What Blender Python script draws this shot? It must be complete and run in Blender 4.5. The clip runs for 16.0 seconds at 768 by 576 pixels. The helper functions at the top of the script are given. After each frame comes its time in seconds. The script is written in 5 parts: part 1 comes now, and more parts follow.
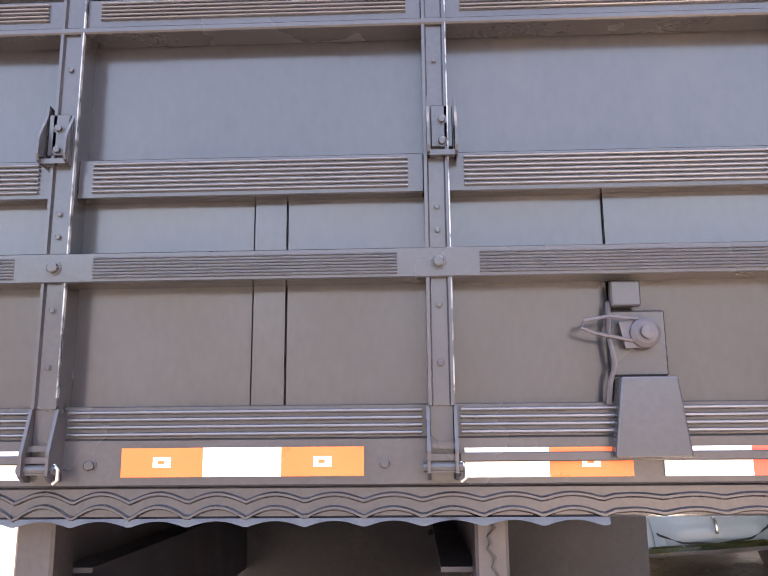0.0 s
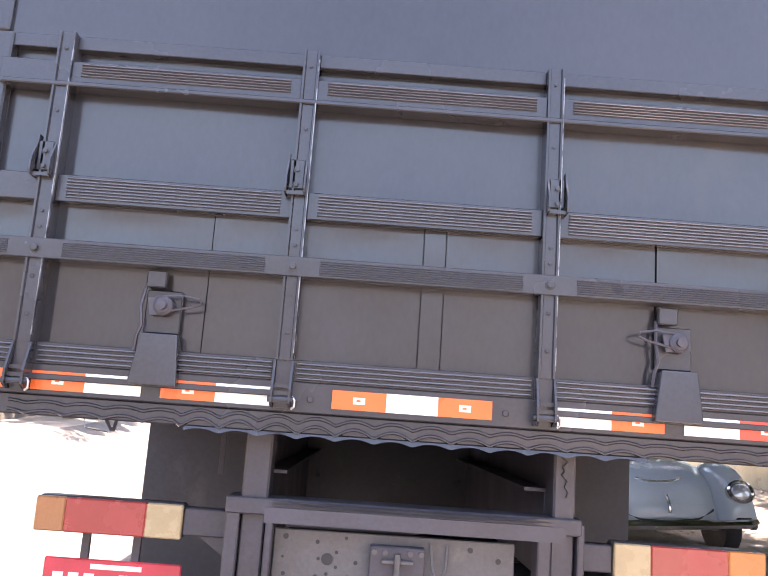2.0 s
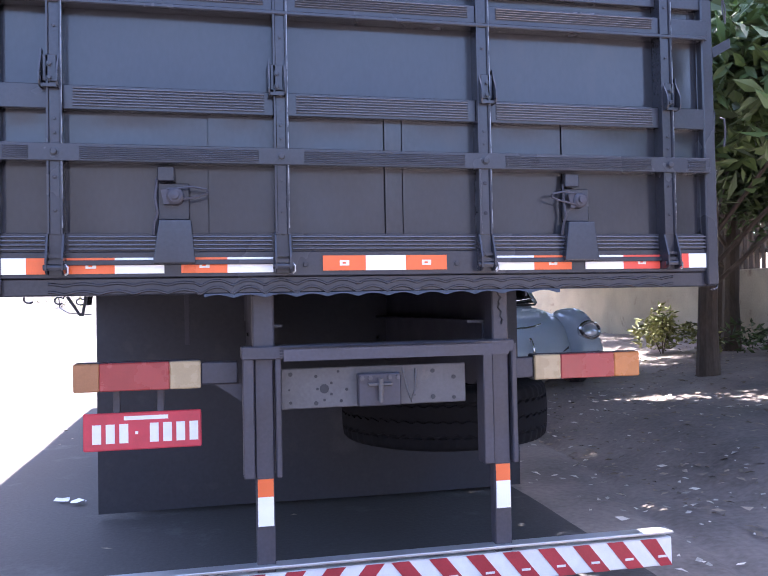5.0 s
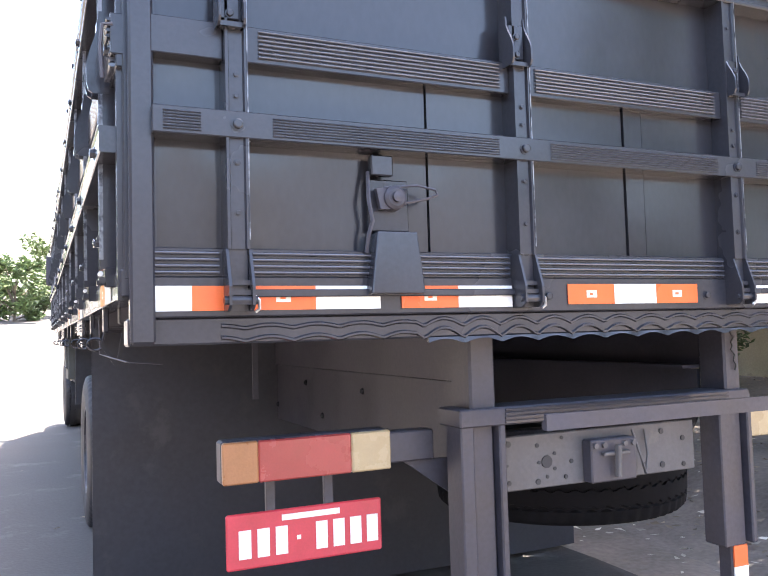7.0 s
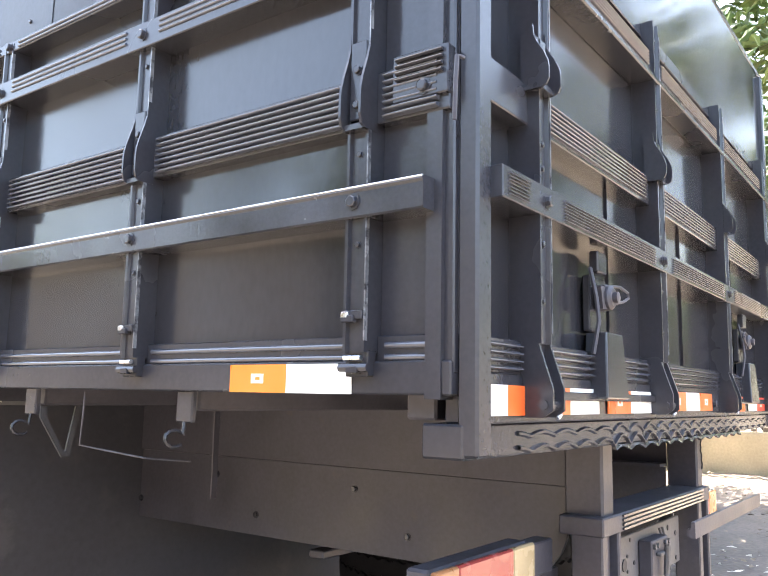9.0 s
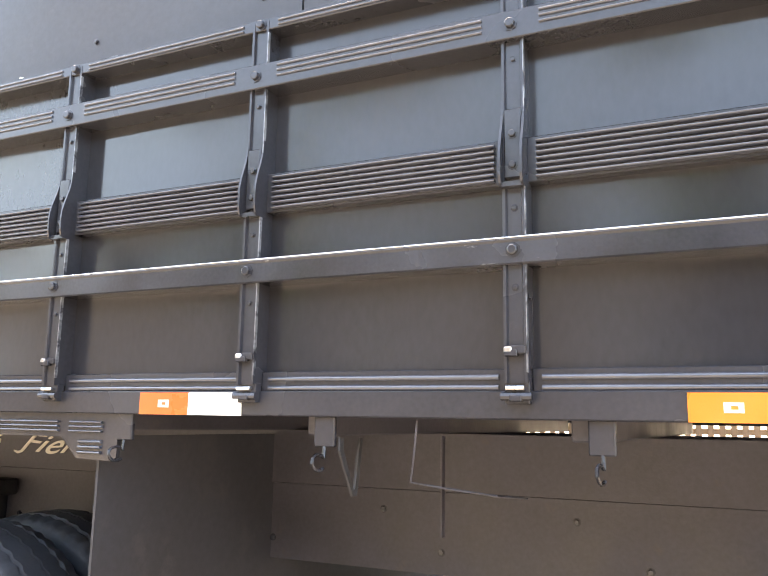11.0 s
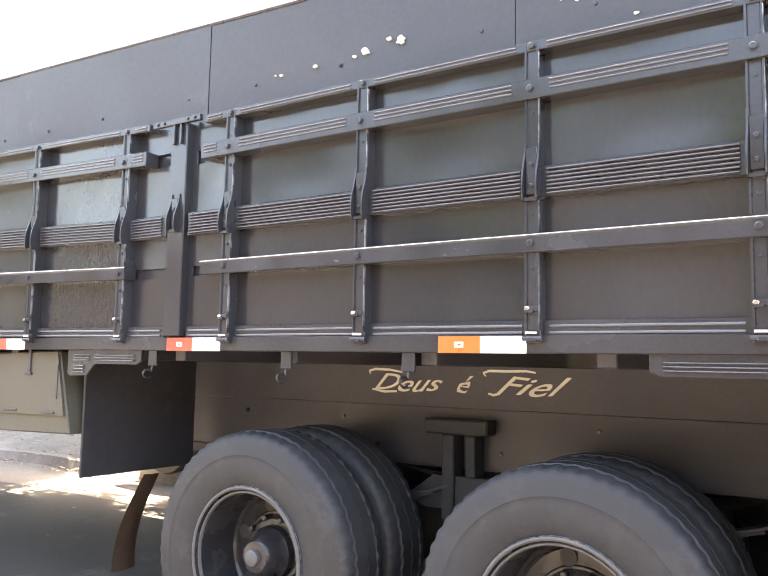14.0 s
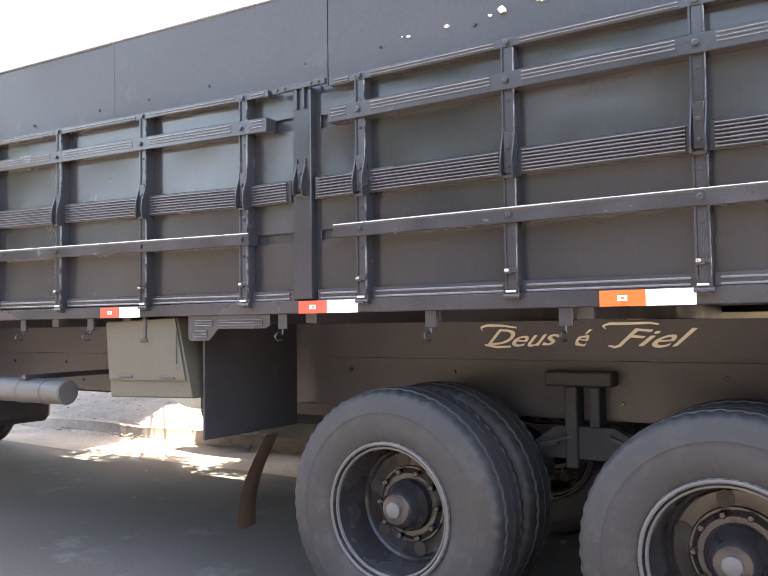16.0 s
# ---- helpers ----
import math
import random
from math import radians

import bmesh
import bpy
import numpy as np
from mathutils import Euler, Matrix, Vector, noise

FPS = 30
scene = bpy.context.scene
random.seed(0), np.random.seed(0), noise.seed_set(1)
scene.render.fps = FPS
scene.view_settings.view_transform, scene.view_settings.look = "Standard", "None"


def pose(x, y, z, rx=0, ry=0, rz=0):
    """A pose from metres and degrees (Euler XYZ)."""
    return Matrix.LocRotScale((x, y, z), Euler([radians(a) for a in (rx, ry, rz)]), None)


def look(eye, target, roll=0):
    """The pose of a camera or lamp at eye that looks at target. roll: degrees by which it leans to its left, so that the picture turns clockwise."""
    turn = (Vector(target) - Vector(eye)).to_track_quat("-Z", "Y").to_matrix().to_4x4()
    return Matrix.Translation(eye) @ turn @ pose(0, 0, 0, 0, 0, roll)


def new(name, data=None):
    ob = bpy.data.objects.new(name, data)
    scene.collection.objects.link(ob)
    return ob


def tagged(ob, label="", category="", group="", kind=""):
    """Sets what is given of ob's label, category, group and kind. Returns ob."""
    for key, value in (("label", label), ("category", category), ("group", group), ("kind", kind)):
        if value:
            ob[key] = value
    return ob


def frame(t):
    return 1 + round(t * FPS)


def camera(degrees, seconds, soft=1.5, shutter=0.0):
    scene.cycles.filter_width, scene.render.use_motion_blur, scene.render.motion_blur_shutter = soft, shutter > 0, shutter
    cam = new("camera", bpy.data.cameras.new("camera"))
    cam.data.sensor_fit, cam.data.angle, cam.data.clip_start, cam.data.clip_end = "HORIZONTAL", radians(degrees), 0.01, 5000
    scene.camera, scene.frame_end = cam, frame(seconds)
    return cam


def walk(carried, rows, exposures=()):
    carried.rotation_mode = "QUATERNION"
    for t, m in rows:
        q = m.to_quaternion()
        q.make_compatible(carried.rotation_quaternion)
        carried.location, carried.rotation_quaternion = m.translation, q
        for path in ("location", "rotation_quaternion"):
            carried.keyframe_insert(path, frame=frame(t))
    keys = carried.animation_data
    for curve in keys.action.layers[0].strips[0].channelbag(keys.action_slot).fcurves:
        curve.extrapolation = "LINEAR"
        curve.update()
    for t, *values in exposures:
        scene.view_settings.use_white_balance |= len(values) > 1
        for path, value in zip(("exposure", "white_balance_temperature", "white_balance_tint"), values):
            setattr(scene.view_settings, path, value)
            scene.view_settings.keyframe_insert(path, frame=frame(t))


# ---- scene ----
import collections
import itertools
cam = camera(53.0, 16.0, 1.1)
PATH = [
    (0, (0.303, -1.401, 1.333), (0.228, 0.557, 1.731), -0.5),
    (0.5, (0.116, -1.514, 1.33), (0.149, 0.451, 1.699), 1.5),
    (1, (-0.061, -1.736, 1.305), (0.103, 0.227, 1.653), 2.3),
    (1.5, (-0.092, -1.927, 1.26), (-0.082, 0.055, 1.529), 2.3),
    (2, (-0.128, -2.119, 1.255), (-0.108, -0.148, 1.596), 4.1),
    (2.5, (-0.183, -2.308, 1.217), (-0.018, -0.35, 1.594), 0.5),
    (3, (-0.165, -2.53, 1.29), (-0.064, -0.583, 1.729), 0.1),
    (3.5, (-0.195, -2.691, 1.213), (-0.072, -0.741, 1.643), 1.0),
    (4, (-0.254, -2.755, 1.145), (-0.124, -0.77, 1.351), -0.8),
    (4.2, (-0.298, -2.753, 1.138), (-0.118, -0.762, 1.203), -0.7),
    (6.3, (-1.126, -1.999, 1.187), (-0.503, -0.099, 1.241), -3.2),
    (6.5, (-1.2, -1.895, 1.171), (-0.579, 0.003, 1.306), -3.4),
    (7, (-1.444, -1.584, 1.221), (-0.627, 0.238, 1.336), -1.6),
    (7.5, (-1.736, -1.392, 1.235), (-0.707, 0.315, 1.394), -0.5),
    (8, (-1.942, -1.166, 1.26), (-0.757, 0.427, 1.487), -0.4),
    (8.2, (-2.016, -1.052, 1.272), (-0.742, 0.469, 1.517), 0.2),
    (10.3, (-2.66, 0.01, 1.315), (-0.853, 0.81, 1.625), -0.6),
    (10.5, (-2.662, 0.095, 1.305), (-0.875, 0.924, 1.652), -0.5),
    (11, (-2.761, 0.423, 1.299), (-0.981, 1.268, 1.64), 1.0),
    (11.2, (-2.833, 0.542, 1.307), (-1.04, 1.361, 1.641), 0.3),
    (11.5, (-2.949, 0.709, 1.297), (-1.13, 1.492, 1.58), -0.6),
    (12, (-3.03, 0.933, 1.283), (-1.273, 1.837, 1.594), 0.3),
    (12.5, (-3.127, 1.19, 1.278), (-1.399, 2.151, 1.579), 1.0),
    (13, (-3.3, 1.384, 1.281), (-1.579, 2.38, 1.5), 0.0),
    (13.5, (-3.37, 1.599, 1.257), (-1.691, 2.663, 1.481), -0.0),
    (14, (-3.464, 1.804, 1.261), (-1.797, 2.889, 1.462), 1.1),
    (14.5, (-3.624, 1.952, 1.268), (-1.961, 3.055, 1.402), -0.4),
    (15, (-3.688, 2.093, 1.263), (-2.087, 3.283, 1.403), -0.5),
    (15.5, (-3.703, 2.217, 1.267), (-2.1, 3.402, 1.425), -0.0),
    (16, (-3.804, 2.227, 1.256), (-2.125, 3.31, 1.351), -0.7),
]
EXPOSURES = [(0, 4.26, 8605, 21), (0.5, 4.31, 8700, 22), (1.0, 4.31, 8511, 22), (1.5, 3.16, 6620, 23), (2.0, 3.71, 7755, 22), (2.5, 3.96, 7566, 20), (3.0, 3.68, 6903, 18), (3.5, 2.9, 5927, 23), (4.2, 2.82, 5833, 27), (6.3, 3.63, 6525, 17), (7.0, 3.58, 6998, 15), (7.5, 3.83, 7187, 15), (8.2, 4.0, 7566, 13), (10.3, 3.85, 8045, 8), (11.0, 4.2, 8760, 10), (11.5, 4.15, 8760, 10), (12.5, 4.45, 8939, 11), (13.5, 4.4, 8939, 12), (14.5, 4.2, 8582, 11), (15.5, 4.25, 8491, 12), (16, 3.95, 8224, 12)]
walk(cam, [(t, look(eye, target, roll)) for t, eye, target, roll in PATH], EXPOSURES)

# ---- light: high sun ahead on the right, the tail and the near side of the truck stand in shade ----
SUN_YAW, SUN_UP = 41.0, 66.0
world = bpy.data.worlds.new("sky")
scene.world = world
world.use_nodes = True
wn = world.node_tree
sky = wn.nodes.new("ShaderNodeTexSky")
sky.sky_type = "NISHITA"
sky.sun_disc = False
sky.sun_elevation = radians(SUN_UP)
sky.sun_rotation = radians(SUN_YAW)
sky.dust_density = 2.0
wn.links.new(sky.outputs[0], wn.nodes["Background"].inputs[0])
wn.nodes["Background"].inputs[1].default_value = 0.11
sun_data = bpy.data.lights.new("sun", "SUN")
sun_data.energy, sun_data.angle, sun_data.color = 5.0, radians(0.53), (1.0, 0.95, 0.86)
sun = new("sun", sun_data)
sun_from = Vector((math.sin(radians(SUN_YAW)) * math.cos(radians(SUN_UP)), math.cos(radians(SUN_YAW)) * math.cos(radians(SUN_UP)), math.sin(radians(SUN_UP))))
sun.matrix_world = look(tuple(sun_from * 30), (0, 0, 0))

# ---- materials ----


def material(name, color, rough=0.6, metal=0.0, vary=0.25, scale=3.0, fine=60.0, bump=0.15, streak=(1, 1, 1), tint=None, tint_at=0.62, spec=0.5, islands=False, scuff_glint=None):
    """A surface with stains (large), grain (fine) and relief; tint is a second colour that shows in worn patches."""
    m = bpy.data.materials.new(name)
    m.use_nodes = True
    n, l = m.node_tree.nodes, m.node_tree.links
    b = n["Principled BSDF"]
    b.inputs["Metallic"].default_value = metal
    b.inputs["Specular IOR Level"].default_value = spec
    co = n.new("ShaderNodeTexCoord")
    mp = n.new("ShaderNodeMapping")
    mp.inputs["Scale"].default_value = streak
    l.new(co.outputs["Object"], mp.inputs["Vector"])
    big = n.new("ShaderNodeTexNoise")
    big.inputs["Scale"].default_value, big.inputs["Detail"].default_value = scale, 5
    small = n.new("ShaderNodeTexNoise")
    small.inputs["Scale"].default_value, small.inputs["Detail"].default_value = fine, 4
    l.new(mp.outputs[0], big.inputs["Vector"])
    l.new(mp.outputs[0], small.inputs["Vector"])
    mixed = n.new("ShaderNodeMath")
    mixed.operation = "MULTIPLY_ADD"
    l.new(small.outputs["Fac"], mixed.inputs[0])
    mixed.inputs[1].default_value = 0.45
    l.new(big.outputs["Fac"], mixed.inputs[2])
    ramp = n.new("ShaderNodeMapRange")
    ramp.inputs["From Min"].default_value, ramp.inputs["From Max"].default_value = 0.45, 1.0
    ramp.inputs["To Min"].default_value, ramp.inputs["To Max"].default_value = 1 - vary, 1 + vary
    l.new(mixed.outputs[0], ramp.inputs["Value"])
    tone = n.new("ShaderNodeMix")
    tone.data_type, tone.blend_type = "RGBA", "MULTIPLY"
    tone.inputs["Factor"].default_value = 1.0
    tone.inputs["A"].default_value = (*color, 1)
    l.new(ramp.outputs[0], tone.inputs["B"])
    out = tone.outputs["Result"]
    if tint:
        worn = n.new("ShaderNodeTexNoise")
        worn.inputs["Scale"].default_value, worn.inputs["Detail"].default_value, worn.inputs["Roughness"].default_value = scale * 2.3, 8, 0.7
        l.new(mp.outputs[0], worn.inputs["Vector"])
        edge = n.new("ShaderNodeMapRange")
        edge.inputs["From Min"].default_value, edge.inputs["From Max"].default_value = tint_at, tint_at + 0.1
        l.new(worn.outputs["Fac"], edge.inputs["Value"])
        two = n.new("ShaderNodeMix")
        two.data_type = "RGBA"
        l.new(edge.outputs[0], two.inputs["Factor"])
        l.new(out, two.inputs["A"])
        two.inputs["B"].default_value = (*tint, 1)
        out = two.outputs["Result"]
    if islands:
        geo = n.new("ShaderNodeNewGeometry")
        hue = n.new("ShaderNodeMapRange")
        hue.inputs["To Min"].default_value, hue.inputs["To Max"].default_value = 0.55, 1.5
        l.new(geo.outputs["Random Per Island"], hue.inputs["Value"])
        more = n.new("ShaderNodeMix")
        more.data_type, more.blend_type = "RGBA", "MULTIPLY"
        more.inputs["Factor"].default_value = 1.0
        l.new(out, more.inputs["A"])
        l.new(hue.outputs[0], more.inputs["B"])
        out = more.outputs["Result"]
    # light flecks: scratches on the rails, scratches and painted reflections on the panels
    if scuff_glint:
        at, amount, along = scuff_glint
        sm = n.new("ShaderNodeMapping")
        sm.inputs["Scale"].default_value = along
        l.new(co.outputs["Object"], sm.inputs["Vector"])
        fleck = n.new("ShaderNodeTexNoise")
        fleck.inputs["Scale"].default_value, fleck.inputs["Detail"].default_value, fleck.inputs["Roughness"].default_value = 34, 6, 0.65
        l.new(sm.outputs[0], fleck.inputs["Vector"])
        where = n.new("ShaderNodeMath")
        where.operation = "MULTIPLY_ADD"
        l.new(big.outputs["Fac"], where.inputs[0])
        where.inputs[1].default_value = 0.5
        l.new(fleck.outputs["Fac"], where.inputs[2])
        cut = n.new("ShaderNodeMapRange")
        cut.inputs["From Min"].default_value, cut.inputs["From Max"].default_value = at, at + 0.05
        cut.inputs["To Max"].default_value = amount
        l.new(where.outputs[0], cut.inputs["Value"])
        bare = n.new("ShaderNodeMix")
        bare.data_type = "RGBA"
        l.new(cut.outputs[0], bare.inputs["Factor"])
        l.new(out, bare.inputs["A"])
        bare.inputs["B"].default_value = (0.3, 0.3, 0.3, 1)
        out = bare.outputs["Result"]
    l.new(out, b.inputs["Base Color"])
    rr = n.new("ShaderNodeMapRange")
    rr.inputs["From Min"].default_value, rr.inputs["From Max"].default_value = 0.3, 0.75
    rr.inputs["To Min"].default_value, rr.inputs["To Max"].default_value = max(rough - 0.12, 0.03), min(rough + 0.15, 1)
    l.new(big.outputs["Fac"], rr.inputs["Value"])
    l.new(rr.outputs[0], b.inputs["Roughness"])
    if bump:
        bp = n.new("ShaderNodeBump")
        bp.inputs["Strength"].default_value, bp.inputs["Distance"].default_value = bump, 0.01
        l.new(mixed.outputs[0], bp.inputs["Height"])
        l.new(bp.outputs[0], b.inputs["Normal"])
    return m


PAINT = material("grey_blue_truck_paint", (0.033, 0.034, 0.042), rough=0.22, vary=0.25, scale=1.6, fine=90, bump=0.05, tint=(0.075, 0.07, 0.068), tint_at=0.67)
RIBS = material("grey_blue_rib_paint", (0.062, 0.067, 0.085), rough=0.09, vary=0.2, scale=2.0, fine=90, bump=0.03, spec=1.0)
WORN = material("worn_rail_paint", (0.034, 0.035, 0.043), rough=0.2, vary=0.3, scale=5, fine=120, bump=0.06, tint=(0.14, 0.135, 0.13), tint_at=0.66, scuff_glint=(0.94, 0.45, (1, 0.3, 1)))
DUSTY = material("dusty_grey_steel", (0.105, 0.102, 0.105), rough=0.6, vary=0.25, scale=5, fine=90, bump=0.12, tint=(0.14, 0.13, 0.122), tint_at=0.6)
# its light flecks also paint in broken reflections on the sheet
PANEL = material("grey_blue_panel_paint", (0.026, 0.0265, 0.032), rough=0.17, vary=0.22, scale=1.1, fine=70, bump=0.02, spec=0.6, streak=(1, 1, 0.5), tint=(0.032, 0.0305, 0.034), tint_at=0.58, scuff_glint=(1.0, 0.5, (0.3, 0.3, 1)))
BOARD = material("weathered_grey_blue_board", (0.05, 0.052, 0.06), rough=0.5, vary=0.25, scale=1.4, fine=60, bump=0.06, spec=0.35, tint=(0.075, 0.074, 0.08), tint_at=0.6)
STEEL = material("dark_chassis_steel", (0.05, 0.048, 0.06), rough=0.5, vary=0.35, scale=4, fine=80, bump=0.12, tint=(0.066, 0.058, 0.062), tint_at=0.6)
# pale steel for the highlights painted along the post edges
EDGE = material("highlight_edge_steel", (0.24, 0.25, 0.27), rough=0.35, metal=0.3, vary=0.5, scale=9, fine=120, bump=0.1, tint=(0.035, 0.036, 0.045), tint_at=0.47)
BARE = material("worn_bare_steel", (0.55, 0.55, 0.56), rough=0.3, metal=1.0, vary=0.3, scale=8, fine=120, bump=0.1)
RUBBER = material("black_rubber", (0.026, 0.027, 0.032), rough=0.62, vary=0.3, scale=5, fine=120, bump=0.1, tint=(0.036, 0.036, 0.04), tint_at=0.5)
FLAP = material("dusty_rubber_flap", (0.038, 0.038, 0.045), rough=0.65, vary=0.3, scale=2, fine=50, bump=0.1, tint=(0.052, 0.05, 0.054), tint_at=0.55)
RED = material("red_reflector", (0.74, 0.085, 0.05), rough=0.35, vary=0.06, scale=10, fine=300, bump=0.03)
ORANGE = material("orange_reflector", (0.85, 0.22, 0.03), rough=0.35, vary=0.06, scale=10, fine=300, bump=0.03)
AMBER = material("orange_red_reflector", (0.8, 0.145, 0.035), rough=0.35, vary=0.08, scale=10, fine=300, bump=0.03)
WHITE = material("white_reflector", (0.86, 0.86, 0.84), rough=0.35, vary=0.05, scale=10, fine=300, bump=0.03)
PLATE_RED = material("red_number_plate", (0.55, 0.05, 0.07), rough=0.4, vary=0.15, scale=14, fine=200, bump=0.04)
STRIPE = material("crimson_stripe", (0.42, 0.035, 0.045), rough=0.45, vary=0.2, scale=8, fine=150, bump=0.03)
PLATE_WHITE = material("white_plate_paint", (0.8, 0.8, 0.78), rough=0.45, vary=0.08, scale=20, fine=200, bump=0.02)
LENS_RED = material("red_lamp_lens", (0.34, 0.055, 0.05), rough=0.25, vary=0.15, scale=12, fine=220, bump=0.05)
LENS_AMBER = material("amber_lamp_lens", (0.46, 0.17, 0.05), rough=0.25, vary=0.15, scale=12, fine=220, bump=0.05)
LENS_DULL = material("dull_amber_lamp_lens", (0.36, 0.16, 0.07), rough=0.35, vary=0.2, scale=12, fine=220, bump=0.05)
LENS_CLEAR = material("yellowed_clear_lens", (0.4, 0.31, 0.18), rough=0.25, vary=0.15, scale=12, fine=220, bump=0.05)
OLIVE = material("olive_box_paint", (0.082, 0.076, 0.06), rough=0.6, vary=0.2, scale=5, fine=80, bump=0.08, tint=(0.06, 0.05, 0.038), tint_at=0.64)
ALU = material("dull_aluminium", (0.5, 0.5, 0.5), rough=0.4, metal=0.7, vary=0.15, scale=6, fine=150, bump=0.05)
LETTER = material("cream_lettering", (0.74, 0.7, 0.6), rough=0.5, vary=0.12, scale=20, fine=200, bump=0.02)
RIM = material("dark_wheel_rim", (0.03, 0.029, 0.034), rough=0.24, metal=0.1, vary=0.3, scale=8, fine=100, bump=0.1, tint=(0.045, 0.043, 0.044), tint_at=0.6)
CAR = material("pale_blue_car_paint", (0.37, 0.44, 0.48), rough=0.22, vary=0.08, scale=3, fine=100, bump=0.02)
CHROME = material("chrome", (0.7, 0.7, 0.7), rough=0.15, metal=1.0, vary=0.05, scale=6, fine=100, bump=0.0)
GLASSY = material("dark_glass", (0.03, 0.035, 0.04), rough=0.08, vary=0.1, scale=3, fine=60, bump=0.0)
HEADLAMP = material("clear_headlamp_glass", (0.5, 0.55, 0.6), rough=0.1, metal=0.5, vary=0.1, scale=9, fine=90, bump=0.05)
ROAD = material("dusty_asphalt", (0.07, 0.063, 0.059), rough=0.9, vary=0.3, scale=0.7, fine=45, bump=0.6, tint=(0.115, 0.107, 0.1), tint_at=0.56)
SOIL = material("leaf_littered_soil", (0.215, 0.18, 0.155), rough=0.95, vary=0.45, scale=1.5, fine=30, bump=0.8, tint=(0.23, 0.19, 0.15), tint_at=0.58)
WALL = material("grey_plaster_wall", (0.36, 0.34, 0.31), rough=0.9, vary=0.25, scale=1.5, fine=40, bump=0.3, tint=(0.2, 0.18, 0.16), tint_at=0.6)
GARDEN = material("ochre_plaster_wall", (0.42, 0.36, 0.25), rough=0.9, vary=0.25, scale=1.5, fine=40, bump=0.3, tint=(0.26, 0.2, 0.14), tint_at=0.6)
# two wall plasters, toned for what the truck's glossy panels should mirror
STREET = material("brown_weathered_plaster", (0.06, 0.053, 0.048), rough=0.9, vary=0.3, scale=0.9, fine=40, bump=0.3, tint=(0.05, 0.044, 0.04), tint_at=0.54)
SOUTH = material("grey_weathered_plaster", (0.2, 0.21, 0.235), rough=0.9, vary=0.35, scale=0.5, fine=40, bump=0.3, tint=(0.1, 0.1, 0.105), tint_at=0.5)
PINK = material("faded_pink_wall", (0.68, 0.5, 0.38), rough=0.9, vary=0.15, scale=1.0, fine=40, bump=0.2)
SLAT = material("weathered_brown_wood", (0.16, 0.12, 0.09), rough=0.8, vary=0.3, scale=5, fine=60, bump=0.2, streak=(1, 1, 0.2))
PICKET = material("white_painted_wood", (0.75, 0.74, 0.72), rough=0.6, vary=0.12, scale=5, fine=60, bump=0.1)
BARK = material("brown_bark", (0.11, 0.085, 0.065), rough=0.95, vary=0.4, scale=6, fine=50, bump=0.8, streak=(1, 1, 0.3))
LEAF = material("green_leaves", (0.075, 0.115, 0.035), rough=0.55, vary=0.2, scale=1, fine=20, bump=0.0, islands=True)
DRY = material("yellow_green_grass", (0.2, 0.21, 0.07), rough=0.8, vary=0.3, scale=1, fine=20, bump=0.0, islands=True)
LITTER = material("dry_leaves_and_paper", (0.24, 0.19, 0.14), rough=0.9, vary=0.3, scale=4, fine=30, bump=0.0, islands=True)
# pale colour of the flecks that stand in for sun dapples on the bank
PALE = material("pale_sun_flecks", (0.62, 0.57, 0.48), rough=0.85, vary=0.2, scale=4, fine=30, bump=0.0, islands=True)

# ---- mesh helpers ----


def box(bm, x0, x1, y0, y1, z0, z1, bevel=0.0):
    v = [bm.verts.new((x, y, z)) for x in (x0, x1) for y in (y0, y1) for z in (z0, z1)]
    f = [bm.faces.new([v[i] for i in q]) for q in ((0, 1, 3, 2), (4, 6, 7, 5), (0, 4, 5, 1), (2, 3, 7, 6), (0, 2, 6, 4), (1, 5, 7, 3))]
    if bevel:
        bmesh.ops.bevel(bm, geom=list({e for q in f for e in q.edges}), offset=bevel, segments=1, affect="EDGES", profile=0.5)
    return bm


def prism(bm, outline, axis, a, b):
    """A closed outline of pairs, drawn out along an axis from a to b. The pairs are the two other axes, in order."""
    def at(p, s):
        c = list(p)
        c.insert("xyz".index(axis), s)
        return bm.verts.new(c)
    r0, r1 = [at(p, a) for p in outline], [at(p, b) for p in outline]
    n = len(outline)
    for i in range(n):
        bm.faces.new((r0[i], r0[(i + 1) % n], r1[(i + 1) % n], r1[i]))
    bm.faces.new(r0[::-1])
    bm.faces.new(r1)
    return bm


def lathe(bm, rings, axis="x", at=(0, 0, 0), n=32, caps=True):
    """Rings of (along, radius) turned round an axis."""
    k = "xyz".index(axis)
    rows = []
    for s, r in rings:
        row = []
        for i in range(n):
            a = 2 * math.pi * i / n
            p = [r * math.cos(a), r * math.sin(a)]
            p.insert(k, s)
            row.append(bm.verts.new(Vector(p) + Vector(at)))
        rows.append(row)
    for r0, r1 in zip(rows, rows[1:]):
        for i in range(n):
            bm.faces.new((r0[i], r0[(i + 1) % n], r1[(i + 1) % n], r1[i]))
    if caps and rings[0][1] > 1e-4:
        bm.faces.new(rows[0])
    if caps and rings[-1][1] > 1e-4:
        bm.faces.new(rows[-1][::-1])
    return bm


